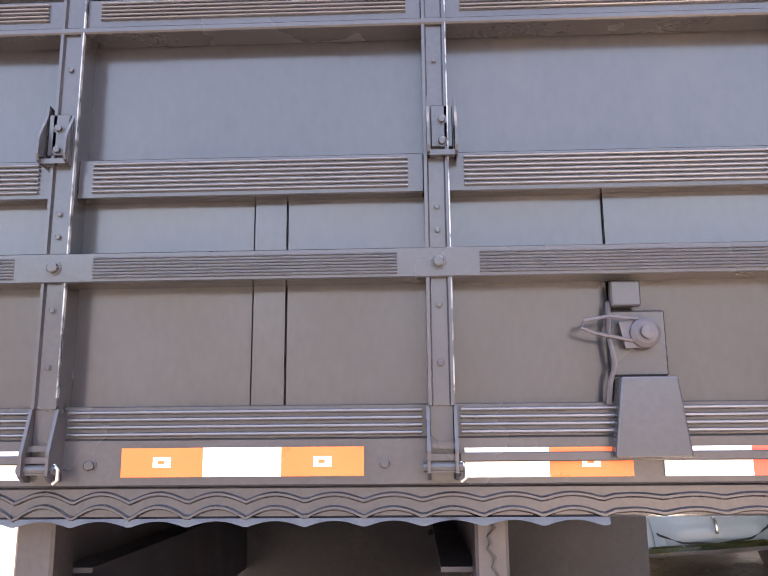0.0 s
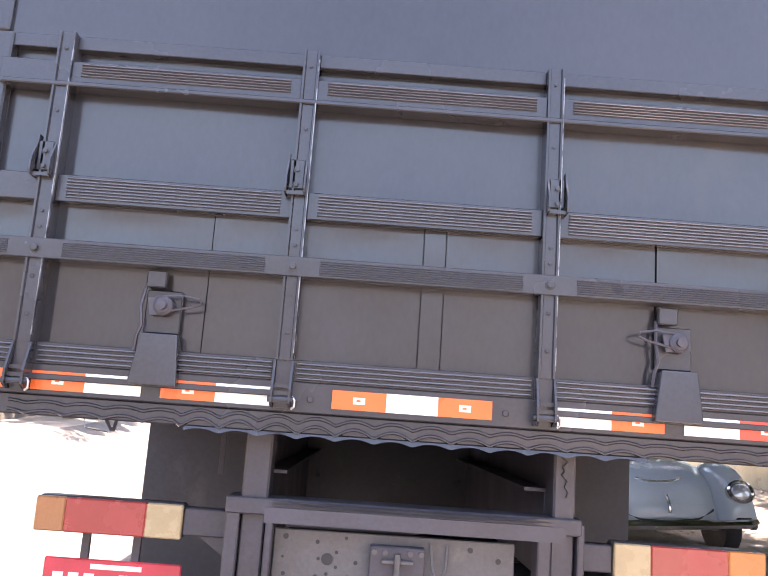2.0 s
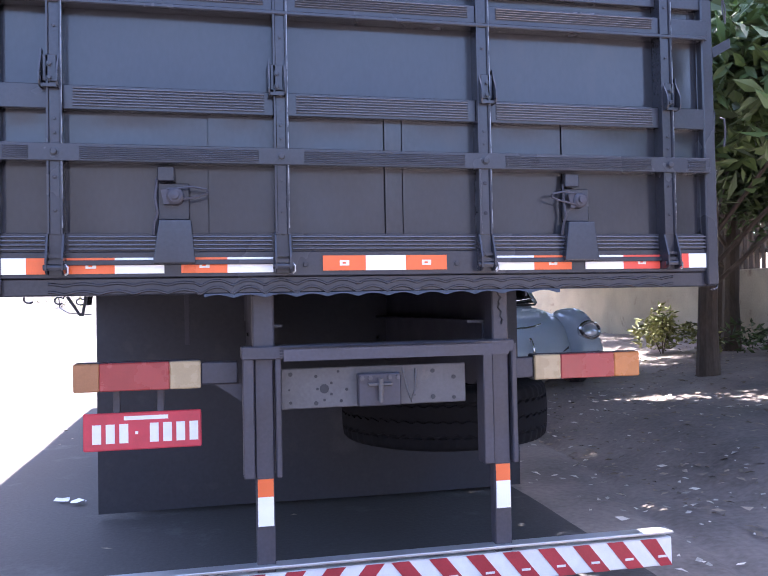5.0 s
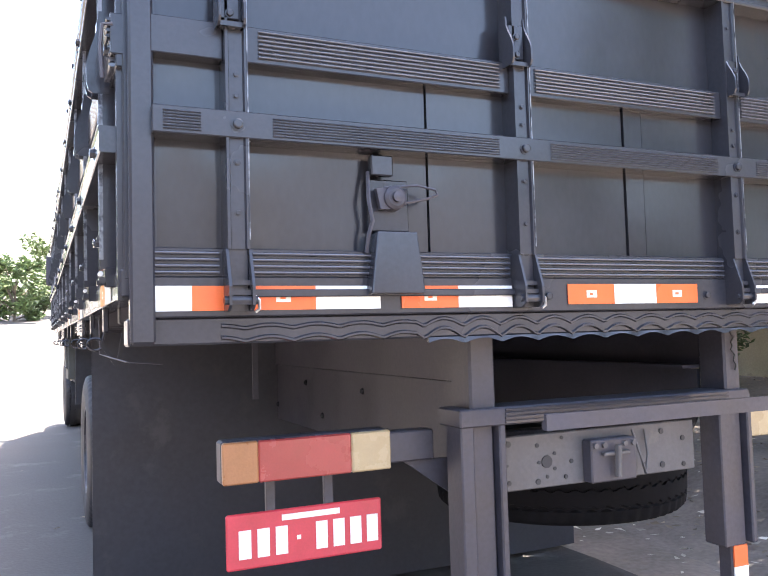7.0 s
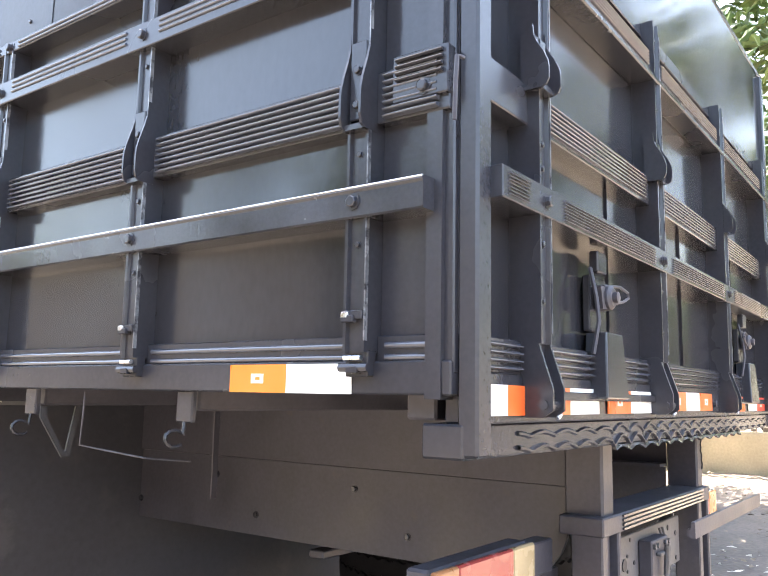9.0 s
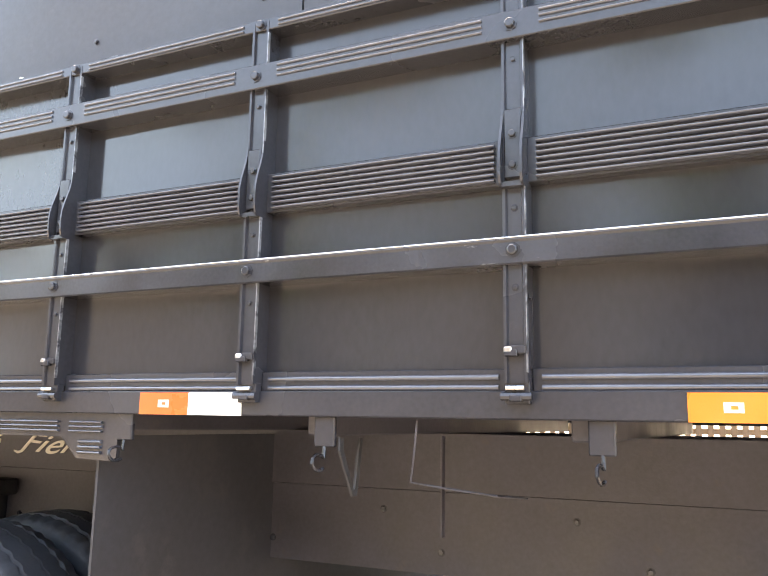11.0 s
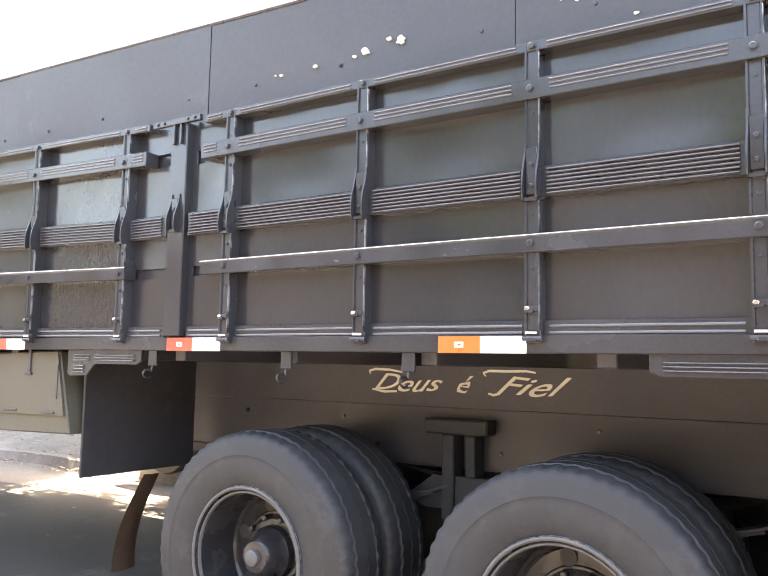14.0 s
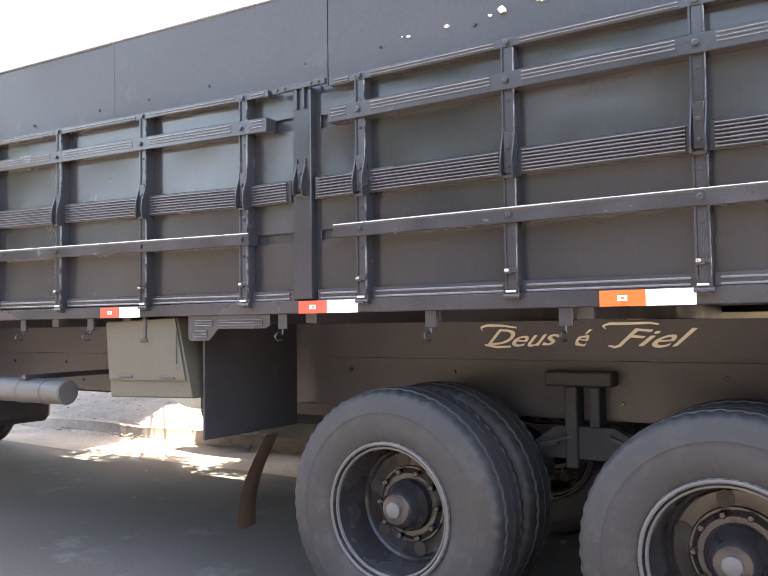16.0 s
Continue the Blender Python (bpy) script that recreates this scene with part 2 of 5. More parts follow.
def tube(bm, points, r, n=8):
    """A round rod along a line of points."""
    points = [Vector(p) for p in points]
    rows = []
    for i, p in enumerate(points):
        d = (points[min(i + 1, len(points) - 1)] - points[max(i - 1, 0)]).normalized()
        a = d.orthogonal().normalized() if not rows else (side - d * side.dot(d)).normalized()
        side = a
        b = d.cross(a)
        rr = r[i] if isinstance(r, (list, tuple)) else r
        rows.append([bm.verts.new(p + rr * (a * math.cos(2 * math.pi * k / n) + b * math.sin(2 * math.pi * k / n))) for k in range(n)])
    for r0, r1 in zip(rows, rows[1:]):
        for k in range(n):
            bm.faces.new((r0[k], r0[(k + 1) % n], r1[(k + 1) % n], r1[k]))
    bm.faces.new(rows[0][::-1])
    bm.faces.new(rows[-1])
    return bm


def mesh_of(name, bm, mat, smooth=False):
    bmesh.ops.recalc_face_normals(bm, faces=bm.faces)
    me = bpy.data.meshes.new(name)
    bm.to_mesh(me)
    bm.free()
    me.materials.append(mat)
    if smooth:
        me.shade_smooth()
        me.set_sharp_from_angle(angle=radians(62 if "rib" in name else 35))
    return me


def part(name, bm, mat, parent, label="", smooth=False):
    ob = new(name, mesh_of(name, bm, mat, smooth))
    ob.parent = parent
    return tagged(ob, label)


def thing(name, label, category, group="", kind=""):
    return tagged(new(name), label, category, group, kind)


def placed(bm, place):
    """Moves all of a bmesh from (along, out, up) of a wall into the world."""
    for v in bm.verts:
        v.co = place(*v.co)
    return bm


def rear(u, d, z):
    return Vector((u, -d, z))


def near_side(u, d, z):
    return Vector((-1.3 - d, u, z))


def far_side(u, d, z):
    return Vector((1.3 + d, u, z))

# ---- the truck ----
truck = thing("cargo_truck", "dusty grey-blue cargo truck with a high steel drop-side body", "truck")
POSTS_REAR = (-1.07, -0.362, 0.35, 1.07)
POSTS_SIDE_REAR = (0.203, 0.825, 1.448, 2.06, 2.675, 3.302, 3.932)
POSTS_SIDE_FRONT = (4.555, 5.212, 5.88, 6.54, 7.18, 7.82)


def ribbed(bm, u0, u1, z0, z1, back, front, n, depth=0.007):
    """A rolled strip with n ridges along it."""
    out = [(back, z0)]
    step = (z1 - z0) / n
    for i in range(n):
        z = z0 + i * step
        out += [(front - 1.5 * depth, z), (front - 0.3 * depth, z + 0.05 * step), (front, z + 0.2 * step), (front + 0.0006, z + 0.31 * step), (front, z + 0.42 * step), (front - 0.3 * depth, z + 0.57 * step), (front - 1.5 * depth, z + 0.62 * step)]
    out += [(front - 1.5 * depth, z1), (back, z1)]
    return prism(bm, out, "x", u0, u1)


def bolt(bm, u, d, z, r=0.011, h=0.008):
    lathe(bm, [(0, r), (h, r), (h + 0.002, r * 0.7)], "y", (u, d, z), 6)


BOLT = bpy.data.meshes.new("bolt")
bm = lathe(bmesh.new(), [(0, 0.0155), (0.002, 0.0155), (0.0021, 0.011), (0.009, 0.0105), (0.0105, 0.008)], "z", (0, 0, 0), 8)
bmesh.ops.recalc_face_normals(bm, faces=bm.faces)
bm.to_mesh(BOLT)
bm.free()
BOLT.materials.append(PAINT)


def bolt_on(parent, place, u, d, z, size=1.0):
    """One bolt head with its washer, standing on a wall."""
    o = new("bolt", BOLT)
    o.parent = parent
    out = place(u, d + 1, z) - place(u, d, z)
    q = out.to_track_quat("Z", "X")
    q = q @ Euler((0, 0, random.uniform(0, 1))).to_quaternion()
    o.matrix_basis = Matrix.LocRotScale(place(u, d, z), q, (size, size, size))
    return o


def rail(parent, place, u0, u1, z0, z1, front, posts, n, clear, plate=0.001, name="rail", mat=None, rz=None):
    """A cross rail: flat plate with rolled ribs between the posts and a bolt at each."""
    bm = bmesh.new()
    box(bm, u0, u1, -0.034, front - plate, z0, z1, 0.002)
    r0, r1 = rz or (z0 + 0.12 * (z1 - z0), z1 - 0.12 * (z1 - z0))
    ends = [u0 - clear + 0.02, *posts, u1 + clear - 0.02]
    ob = part(name, placed(bm, place), mat or PAINT, parent)
    for a, b in zip(ends, ends[1:]):
        if b - a > 2 * clear + 0.03:
            part("rib_strip", placed(ribbed(bmesh.new(), a + clear, b - clear, r0, r1, front - 0.02, front + 0.003, n), place), RIBS, parent, smooth=True)
    for u in posts:
        bolt_on(parent, place, u, front - plate, (z0 + z1) / 2)
    return ob


def panel(parent, place, u0, u1, z0, z1, d, name="panel", mat=None, dent=0.0):
    """A sheet in a bay, faintly bulged."""
    bm = bmesh.new()
    nu, nz = 6, 4
    g = [[bm.verts.new((u0 + (u1 - u0) * i / nu, d + dent * math.sin(math.pi * i / nu) * math.sin(math.pi * j / nz), z0 + (z1 - z0) * j / nz)) for j in range(nz + 1)] for i in range(nu + 1)]
    for i in range(nu):
        for j in range(nz):
            bm.faces.new((g[i][j], g[i + 1][j], g[i + 1][j + 1], g[i][j + 1]))
    back = [bm.verts.new((u, d - 0.012, z)) for u, z in ((u0, z0), (u1, z0), (u1, z1), (u0, z1))]
    bm.faces.new(back)
    rim = [[g[i][0] for i in range(nu + 1)], [g[nu][j] for j in range(nz + 1)], [g[i][nz] for i in range(nu, -1, -1)], [g[0][j] for j in range(nz, -1, -1)]]
    for k, row in enumerate(rim):
        bm.faces.new((*row, back[(k + 1) % 4], back[k]))
        for a, b in zip(row, row[1:]):
            bm.edges.get((a, b)).smooth = False
    return part(name, placed(bm, place), mat or PANEL, parent, smooth=True)


# which edge of a post carries the painted highlight
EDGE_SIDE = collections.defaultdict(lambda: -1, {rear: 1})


def post(parent, place, u, z0, z1, w=0.046, d=0.028):
    """A folded channel with two lips and rivets."""
    bm = bmesh.new()
    h = w / 2
    prism(bm, [(u - h, -0.03), (u + h, -0.03), (u + h, d + 0.004), (u + h - 0.006, d + 0.004), (u + h - 0.009, d - 0.003), (u - h + 0.009, d - 0.003), (u - h + 0.006, d + 0.004), (u - h, d + 0.004)], "z", z0, z1)
    ob = part("post", placed(bm, place), PAINT, parent)
    # pale strip on one edge only, standing in for its highlight
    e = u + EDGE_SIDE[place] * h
    part("edge_highlight", placed(box(bmesh.new(), e - 0.0012, e + 0.0012, d - 0.003, d + 0.0055, z0 + 0.02, z1 - 0.03), place), EDGE, ob)
    return ob


def post_bolts(parent, place, u, d, zs):
    for z in zs:
        bolt_on(parent, place, u, d, z, 0.5)


def hook(parent, place, u, z0, z1, d=0.03, reach=0.045, w=0.03, mat=None):
    """A tapered guide with two cheeks that flares out towards its foot."""
    bm = bmesh.new()
    h = z1 - z0
    cheek = [(d - 0.02, z1), (d + 0.004, z1)] + [(d + 0.004 + (reach - 0.004) * t * t * (3 - 2 * t), z1 - h * (0.08 + 0.62 * t)) for t in (0.15, 0.35, 0.5, 0.65, 0.85, 1.0)] + [(d + reach, z0 + 0.12 * h), (d + reach * 0.85, z0 + 0.03 * h), (d + reach * 0.55, z0), (d - 0.02, z0)]
    for s in (-1, 1):
        prism(bm, cheek, "x", u + s * w - 0.0025, u + s * w + 0.0025)
    box(bm, u - w, u + w, d - 0.005, d + reach * 0.6, z0, z0 + 0.01)
    box(bm, u - w * 0.8, u + w * 0.8, d - 0.02, d + 0.008, z0 + 0.02, z1 - 0.02, 0.002)
    bolt_on(parent, place, u, d + 0.008, z0 + 0.6 * h, 0.7)
    bolt_on(parent, place, u, d + 0.008, z0 + 0.25 * h, 0.7)
    return part("stake_guide", placed(bm, place), mat or PAINT, parent)


def hinge(parent, place, u, z0, z1, d=0.03):
    bm = bmesh.new()
    box(bm, u - 0.02, u + 0.02, d - 0.03, d - 0.004, z0, z1)
    for s in (-1, 1):
        prism(bm, [(d - 0.03, z1), (d + 0.004, z1), (d + 0.03, z0 + 0.05), (d + 0.03, z0 + 0.012), (d + 0.012, z0), (d - 0.03, z0)], "x", u + s * 0.024 - 0.003, u + s * 0.024 + 0.003)
    for k in range(3):
        box(bm, u - 0.022, u + 0.022, d - 0.01, d + 0.01 + 0.005 * k, z1 - 0.075 - 0.02 * k, z1 - 0.064 - 0.02 * k)
    lathe(bm, [(-0.034, 0.009), (0.034, 0.009)], "x", (u, d + 0.014, z0 + 0.022), 10)
    part("hinge_pin", placed(tube(bmesh.new(), [(u + 0.03, d + 0.014, z0 + 0.03), (u + 0.038, d + 0.016, z0 + 0.022), (u + 0.038, d + 0.016, z0 + 0.004), (u + 0.03, d + 0.014, z0 - 0.002)], 0.0035, 6), place), BARE, parent)
    return part("hinge", placed(bm, place), PAINT, parent)


def tape(parent, place, u0, z0, z1, d, colors):
    """Reflector tape in blocks of two colours, with a small approval mark on the coloured ones."""
    u = u0
    for c, w in colors:
        bm = box(bmesh.new(), u, u + w, d, d + 0.0022, z0, z1)
        part("reflector", placed(bm, place), c, parent, {"red_reflector": "red reflector block", "orange_reflector": "orange reflector block", "orange_red_reflector": "orange-red reflector block"}.get(c.name, "white reflector block"))
        if c is not WHITE and w > 0.1:
            m, k = (z0 + z1) / 2, min(0.009, 0.3 * (z1 - z0))
            part("approval_mark", placed(box(bmesh.new(), u + w / 2 - 1.8 * k, u + w / 2 + 1.8 * k, d + 0.0022, d + 0.0028, m - k, m + k), place), LETTER, parent)
            part("mark_bar", placed(box(bmesh.new(), u + w / 2 - 0.8 * k, u + w / 2 + 0.5 * k, d + 0.0028, d + 0.0031, m - 0.35 * k, m + 0.35 * k), place), c, parent)
        u += w


# tailgate
tailgate = part("tailgate", placed(box(bmesh.new(), -1.3, 1.3, -0.075, -0.045, 1.3, 2.73), rear), PAINT, truck, "ribbed grey-blue tailgate with four posts")
LEVELS = ((1.405, 1.632), (1.684, 1.8), (1.876, 2.14), (2.21, 2.262))
BAYS = ((-1.25, -1.093), (-1.047, -0.385), (-0.339, 0.327), (0.373, 1.047), (1.093, 1.25))
SEAMS = {1: -0.6, 2: 0.0, 3: 0.667}
for b, (u0, u1) in enumerate(BAYS):
    for k, (z0, z1) in enumerate(LEVELS):
        if k < 2 and b in SEAMS:
            s = SEAMS[b]
            panel(tailgate, rear, u0, s - 0.003, z0, z1, -0.03, dent=-0.002)
            if b == 2:
                panel(tailgate, rear, s + 0.001, s + 0.061, z0, z1, -0.024)
                panel(tailgate, rear, s + 0.065, u1, z0, z1, -0.027, dent=-0.0015)
            else:
                panel(tailgate, rear, s + 0.001, u1, z0, z1, -0.025, dent=-0.0015)
        else:
            panel(tailgate, rear, u0, u1, z0, z1, -0.03, dent=-0.004 if k == 2 else -0.002)
for k, u in enumerate(POSTS_REAR):
    post(tailgate, rear, u, 1.40, 2.3)
    post_bolts(tailgate, rear, u, 0.025, (1.475, 1.58, 1.72, 1.765, 2.06, 2.25))
    hook(tailgate, rear, u - (0.012 if k < 2 else -0.012), 1.86, 1.985, 0.024, 0.035, 0.026)
    hinge(tailgate, rear, u, 1.272, 1.4, 0.024)
rail(tailgate, rear, -1.24, 1.24, 1.63, 1.686, 0.036, POSTS_REAR, 7, 0.075, name="rail")
for (u0, u1) in BAYS:
    for z0, z1, n, f in ((1.8, 1.878, 7, 0.016), (2.136, 2.212, 5, 0.03), (2.26, 2.3, 0, 0.008)):
        bm = box(bmesh.new(), u0, u1, -0.034, f - 0.006, z0, z1, 0.002)
        part("rail", placed(bm, rear), PAINT, tailgate)
        if n and u1 - u0 > 0.3:
            part("rib_strip", placed(ribbed(bmesh.new(), u0 + 0.03, u1 - 0.03, z0 + (0.03 if n == 5 else 0.01), z1 - 0.004, f - 0.02, f, n, 0.0045), rear), RIBS, tailgate, smooth=True)
    bm = box(bmesh.new(), u0, u1, -0.034, -0.006, 1.345, 1.405, 0.002)
    part("foot_rail", placed(bm, rear), PAINT, tailgate)
    part("rib_strip", placed(ribbed(bmesh.new(), u0 + 0.012, u1 - 0.012, 1.35, 1.403, -0.02, 0.004, 4, 0.009), rear), RIBS, tailgate, smooth=True)
bm = bmesh.new()
box(bm, -1.238, 1.238, -0.028, 0.034, 2.134, 2.148, 0.003)
part("rail_lip", placed(bm, rear), PAINT, tailgate)
# upper sheet with a rolled rim
panel(tailgate, rear, -1.29, 1.29, 2.3, 2.748, -0.004, name="upper_sheet", dent=-0.004)
part("rim", placed(tube(bmesh.new(), [(-1.312, -0.012, 2.752), (0, -0.012, 2.76), (1.316, -0.012, 2.764)], 0.013), rear), PAINT, tailgate, smooth=True)
for s in (-1, 1):
    part("corner_strip", placed(box(bmesh.new(), min(s * 1.236, s * 1.29), max(s * 1.236, s * 1.29), -0.05, -0.027, 1.34, 2.305, 0.003), rear), PAINT, tailgate)
# thin bright line that paints a highlight along the left corner
part("edge_highlight", placed(box(bmesh.new(), -1.2545, -1.2505, -0.0268, -0.023, 1.42, 2.29), rear), BARE, tailgate)
# sill under the tailgate
bm = box(bmesh.new(), -1.262, 1.262, -0.06, -0.002, 1.262, 1.346, 0.003)
sill = part("rear_sill", placed(bm, rear), PAINT, truck)
R2, W2 = 0.148, 0.152
for u in (-0.285, 0.248):
    bolt_on(sill, rear, u, -0.002, 1.3, 0.9)
tape(sill, rear, -1.24, 1.275, 1.326, 0.0, ((WHITE, 0.078), (AMBER, 0.069)))
tape(sill, rear, -1.042, 1.275, 1.326, 0.0, ((AMBER, 0.145), (WHITE, 0.153)))
tape(sill, rear, -0.691, 1.275, 1.326, 0.0, ((AMBER, R2), (WHITE, 0.15)))
tape(sill, rear, -0.226, 1.279, 1.33, 0.0, ((AMBER, R2), (WHITE, 0.141), (AMBER, R2)))
tape(sill, rear, 0.39, 1.275, 1.326, 0.0, ((WHITE, 0.148), (AMBER, 0.146)))
tape(sill, rear, 0.738, 1.275, 1.326, 0.0, ((WHITE, W2), (RED, 0.15)))
tape(sill, rear, 1.1, 1.277, 1.33, 0.0, ((RED, 0.06), (WHITE, 0.095)))
for u0, u1 in ((-1.045, -0.39), (0.38, 1.045)):
    part("guard_bar", placed(box(bmesh.new(), u0, u1, -0.002, 0.012, 1.302, 1.318, 0.002), rear), PAINT, sill)


def gate_lock(u, s):
    """A wedge plate with a round latch above it and a wire loop; s is the side to which the loop hangs."""
    bm = bmesh.new()
    top = [bm.verts.new(v) for v in ((u - 0.045, -0.02, 1.447), (u + 0.055, -0.02, 1.447), (u + 0.055, 0.026, 1.447), (u - 0.045, 0.026, 1.447))]
    low = [bm.verts.new(v) for v in ((u - 0.066, -0.02, 1.306), (u + 0.068, -0.02, 1.306), (u + 0.068, 0.034, 1.306), (u - 0.066, 0.034, 1.306))]
    bm.faces.new(top)
    bm.faces.new(low)
    for k in range(4):
        bm.faces.new((top[k], top[(k + 1) % 4], low[(k + 1) % 4], low[k]))
    bmesh.ops.bevel(bm, geom=list(bm.edges), offset=0.004, segments=2, affect="EDGES", profile=0.5)
    lock = part("gate_lock", placed(bm, rear), PAINT, truck, "wedge-shaped steel gate lock with a wire loop")
    bm = bmesh.new()
    box(bm, u - 0.05, u + 0.05, -0.025, -0.008, 1.45, 1.57, 0.003)
    box(bm, u - 0.05, u + 0.004, -0.008, 0.012, 1.575, 1.622, 0.003)
    part("lock_plate", placed(bm, rear), PAINT, lock)
    bm = bmesh.new()
    lathe(bm, [(-0.01, 0.03), (0.02, 0.027), (0.026, 0.02), (0.026, 0.012), (0.036, 0.012), (0.038, 0.0)], "y", (u + 0.005, 0, 1.525), 14)
    prism(bm, [(u - 0.04, 1.545), (u + 0.01, 1.552), (u + 0.015, 1.50), (u - 0.03, 1.498)], "y", 0.0, 0.014)
    part("latch_knob", placed(bm, rear), STEEL, lock, smooth=True)
    bm = bmesh.new()
    tube(bm, [(u - s * 0.02, 0.012, 1.548), (u + s * 0.06, 0.02, 1.555), (u + s * 0.105, 0.022, 1.547), (u + s * 0.11, 0.022, 1.535), (u + s * 0.085, 0.02, 1.525), (u, 0.014, 1.508)], 0.0035, 6)
    tube(bm, [(u - 0.052, -0.005, 1.585), (u - 0.058, 0.01, 1.52), (u - 0.05, 0.012, 1.47), (u - 0.06, 0.01, 1.44), (u - 0.064, 0.004, 1.40)], 0.005, 6)
    part("wire_loop", placed(bm, rear), STEEL, lock, smooth=True)


gate_lock(0.712, -1)
gate_lock(-0.712, 1)

# body frame below the gate, with the wavy edge of the floor sheet
bm = bmesh.new()
box(bm, -1.285, 1.285, -0.09, -0.012, 1.206, 1.262, 0.004)
frame_beam = part("rear_beam", placed(bm, rear), PAINT, truck)
bm = bmesh.new()
for z, d, a in ((1.24, 0.001, 0.008), (1.214, 0.004, 0.011)):
    n = 240
    rows = []
    for i in range(n + 1):
        u = -1.1 + 2.2 * i / n
        w = a * (1.7 * abs(math.sin(math.pi * u / 0.105)) - 0.7) * (1 - 0.3 * math.sin(3 * u)) * (1 if abs(u) < 0.66 else 0.5)
        rows.append([bm.verts.new((u, -0.012, z + w - 0.005)), bm.verts.new((u, d - 0.0085, z + w - 0.002)), bm.verts.new((u, d - 0.0085, z + w + 0.002)), bm.verts.new((u, -0.012, z + w + 0.005))])
    for r0, r1 in zip(rows, rows[1:]):
        for k in range(3):
            bm.faces.new((r0[k], r0[k + 1], r1[k + 1], r1[k]))
part("wavy_sheet_edge", placed(bm, rear), PAINT, frame_beam, smooth=True)
# scalloped end of the floor sheet hanging below the beam
bm = bmesh.new()
rows = []
for i in range(193):
    u = -0.62 + 1.26 * i / 192
    z = 1.191 + 0.011 * abs(math.sin(math.pi * u / 0.105))
    rows.append([bm.verts.new(v) for v in ((u, -0.016, 1.2065), (u, -0.009, 1.2065), (u, -0.006, z), (u, -0.016, z + 0.002))])
for r0, r1 in zip(rows, rows[1:]):
    for k in range(4):
        bm.faces.new((r0[k], r0[(k + 1) % 4], r1[(k + 1) % 4], r1[k]))
bm.faces.new(rows[0])
bm.faces.new(rows[-1])
bmesh.ops.recalc_face_normals(bm, faces=bm.faces)
part("scalloped_lip", placed(bm, rear), PAINT, frame_beam)


def side_gate(place, posts, u0, u1, name, label):
    """One drop side: posts, five rails, bays of sheet and an upper board."""
    gate = part(name, placed(box(bmesh.new(), u0, u1, -0.075, -0.045, 1.31, 2.255), place), PAINT, truck, label)
    ends = [u0 - 0.023, *posts, u1 + 0.023]
    for a, b in zip(ends, ends[1:]):
        a, b = a + 0.023, b - 0.023
        if b - a < 0.04:
            continue
        for z0, z1, dent in ((1.402, 1.61, -0.008), (1.652, 1.782, -0.003), (1.866, 2.076, -0.009), (2.132, 2.23, -0.003)):
            panel(gate, place, a, b, z0, z1, -0.028, dent=dent * 0.5)
        bm = box(bmesh.new(), a, b, -0.034, 0.002, 1.775, 1.87, 0.002)
        part("rail", placed(bm, place), PAINT, gate)
        part("rib_strip", placed(ribbed(bmesh.new(), a + 0.02, b - 0.02, 1.78, 1.866, -0.01, 0.014, 7, 0.009), place), RIBS, gate, smooth=True)
        bm = box(bmesh.new(), a, b, -0.034, -0.012, 1.36, 1.405, 0.002)
        part("foot_rail", placed(bm, place), PAINT, gate)
        part("rib_strip", placed(ribbed(bmesh.new(), a + 0.02, b - 0.02, 1.362, 1.402, -0.02, -0.006, 2, 0.008), place), RIBS, gate, smooth=True)
    for u in posts:
        post(gate, place, u, 1.375, 2.25, 0.046, 0.02)
        post_bolts(gate, place, u, 0.017, (1.56, 1.72, 2.035))
        hook(gate, place, u, 1.76, 1.945, 0.02, 0.03, 0.022)
        bm = bmesh.new()
        box(bm, u - 0.021, u + 0.021, 0.02, 0.03, 1.43, 1.446, 0.002)
        box(bm, u - 0.006, u + 0.02, 0.02, 0.036, 1.425, 1.438, 0.002)
        part("catch", placed(bm, place), PAINT, gate)
        part("catch_pin", placed(box(bmesh.new(), u + 0.004, u + 0.021, 0.03, 0.037, 1.431, 1.444, 0.003), place), BARE, gate)
        bm = bmesh.new()
        lathe(bm, [(-0.03, 0.008), (0.03, 0.008)], "x", (u, 0.02, 1.35), 8)
        box(bm, u - 0.012, u + 0.012, 0.0, 0.03, 1.34, 1.352, 0.002)
        box(bm, u - 0.024, u + 0.024, -0.01, 0.014, 1.335, 1.38, 0.002)
        part("hinge", placed(bm, place), PAINT, gate)
        part("hinge_pin", placed(lathe(bmesh.new(), [(-0.016, 0.0), (-0.016, 0.005), (0.02, 0.005), (0.02, 0.0)], "x", (u, 0.022, 1.366), 8), place), BARE, gate)
    r1, r2 = (u0 + 0.03, 4.06) if u0 < 1 else (4.515, u1 - 0.03)
    q1, q2 = (r1, 4.08) if u0 < 1 else (4.41, r2)
    # lower rail: an angle whose top flange stands out
    bm = bmesh.new()
    prism(bm, [(-0.03, 1.604), (0.03, 1.604), (0.033, 1.607), (0.033, 1.648), (0.036, 1.653), (0.034, 1.658), (0.028, 1.659), (-0.03, 1.659)], "x", r1, r2)
    part("rail", placed(bm, place), WORN, gate)
    part("worn_edge", placed(tube(bmesh.new(), [(r1, 0.0345, 1.657), ((r1 + r2) / 2, 0.0345, 1.6575), (r2, 0.0345, 1.657)], 0.002, 8), place), BARE, gate, smooth=True)
    for u in posts:
        bolt_on(gate, place, u, 0.033, 1.632)
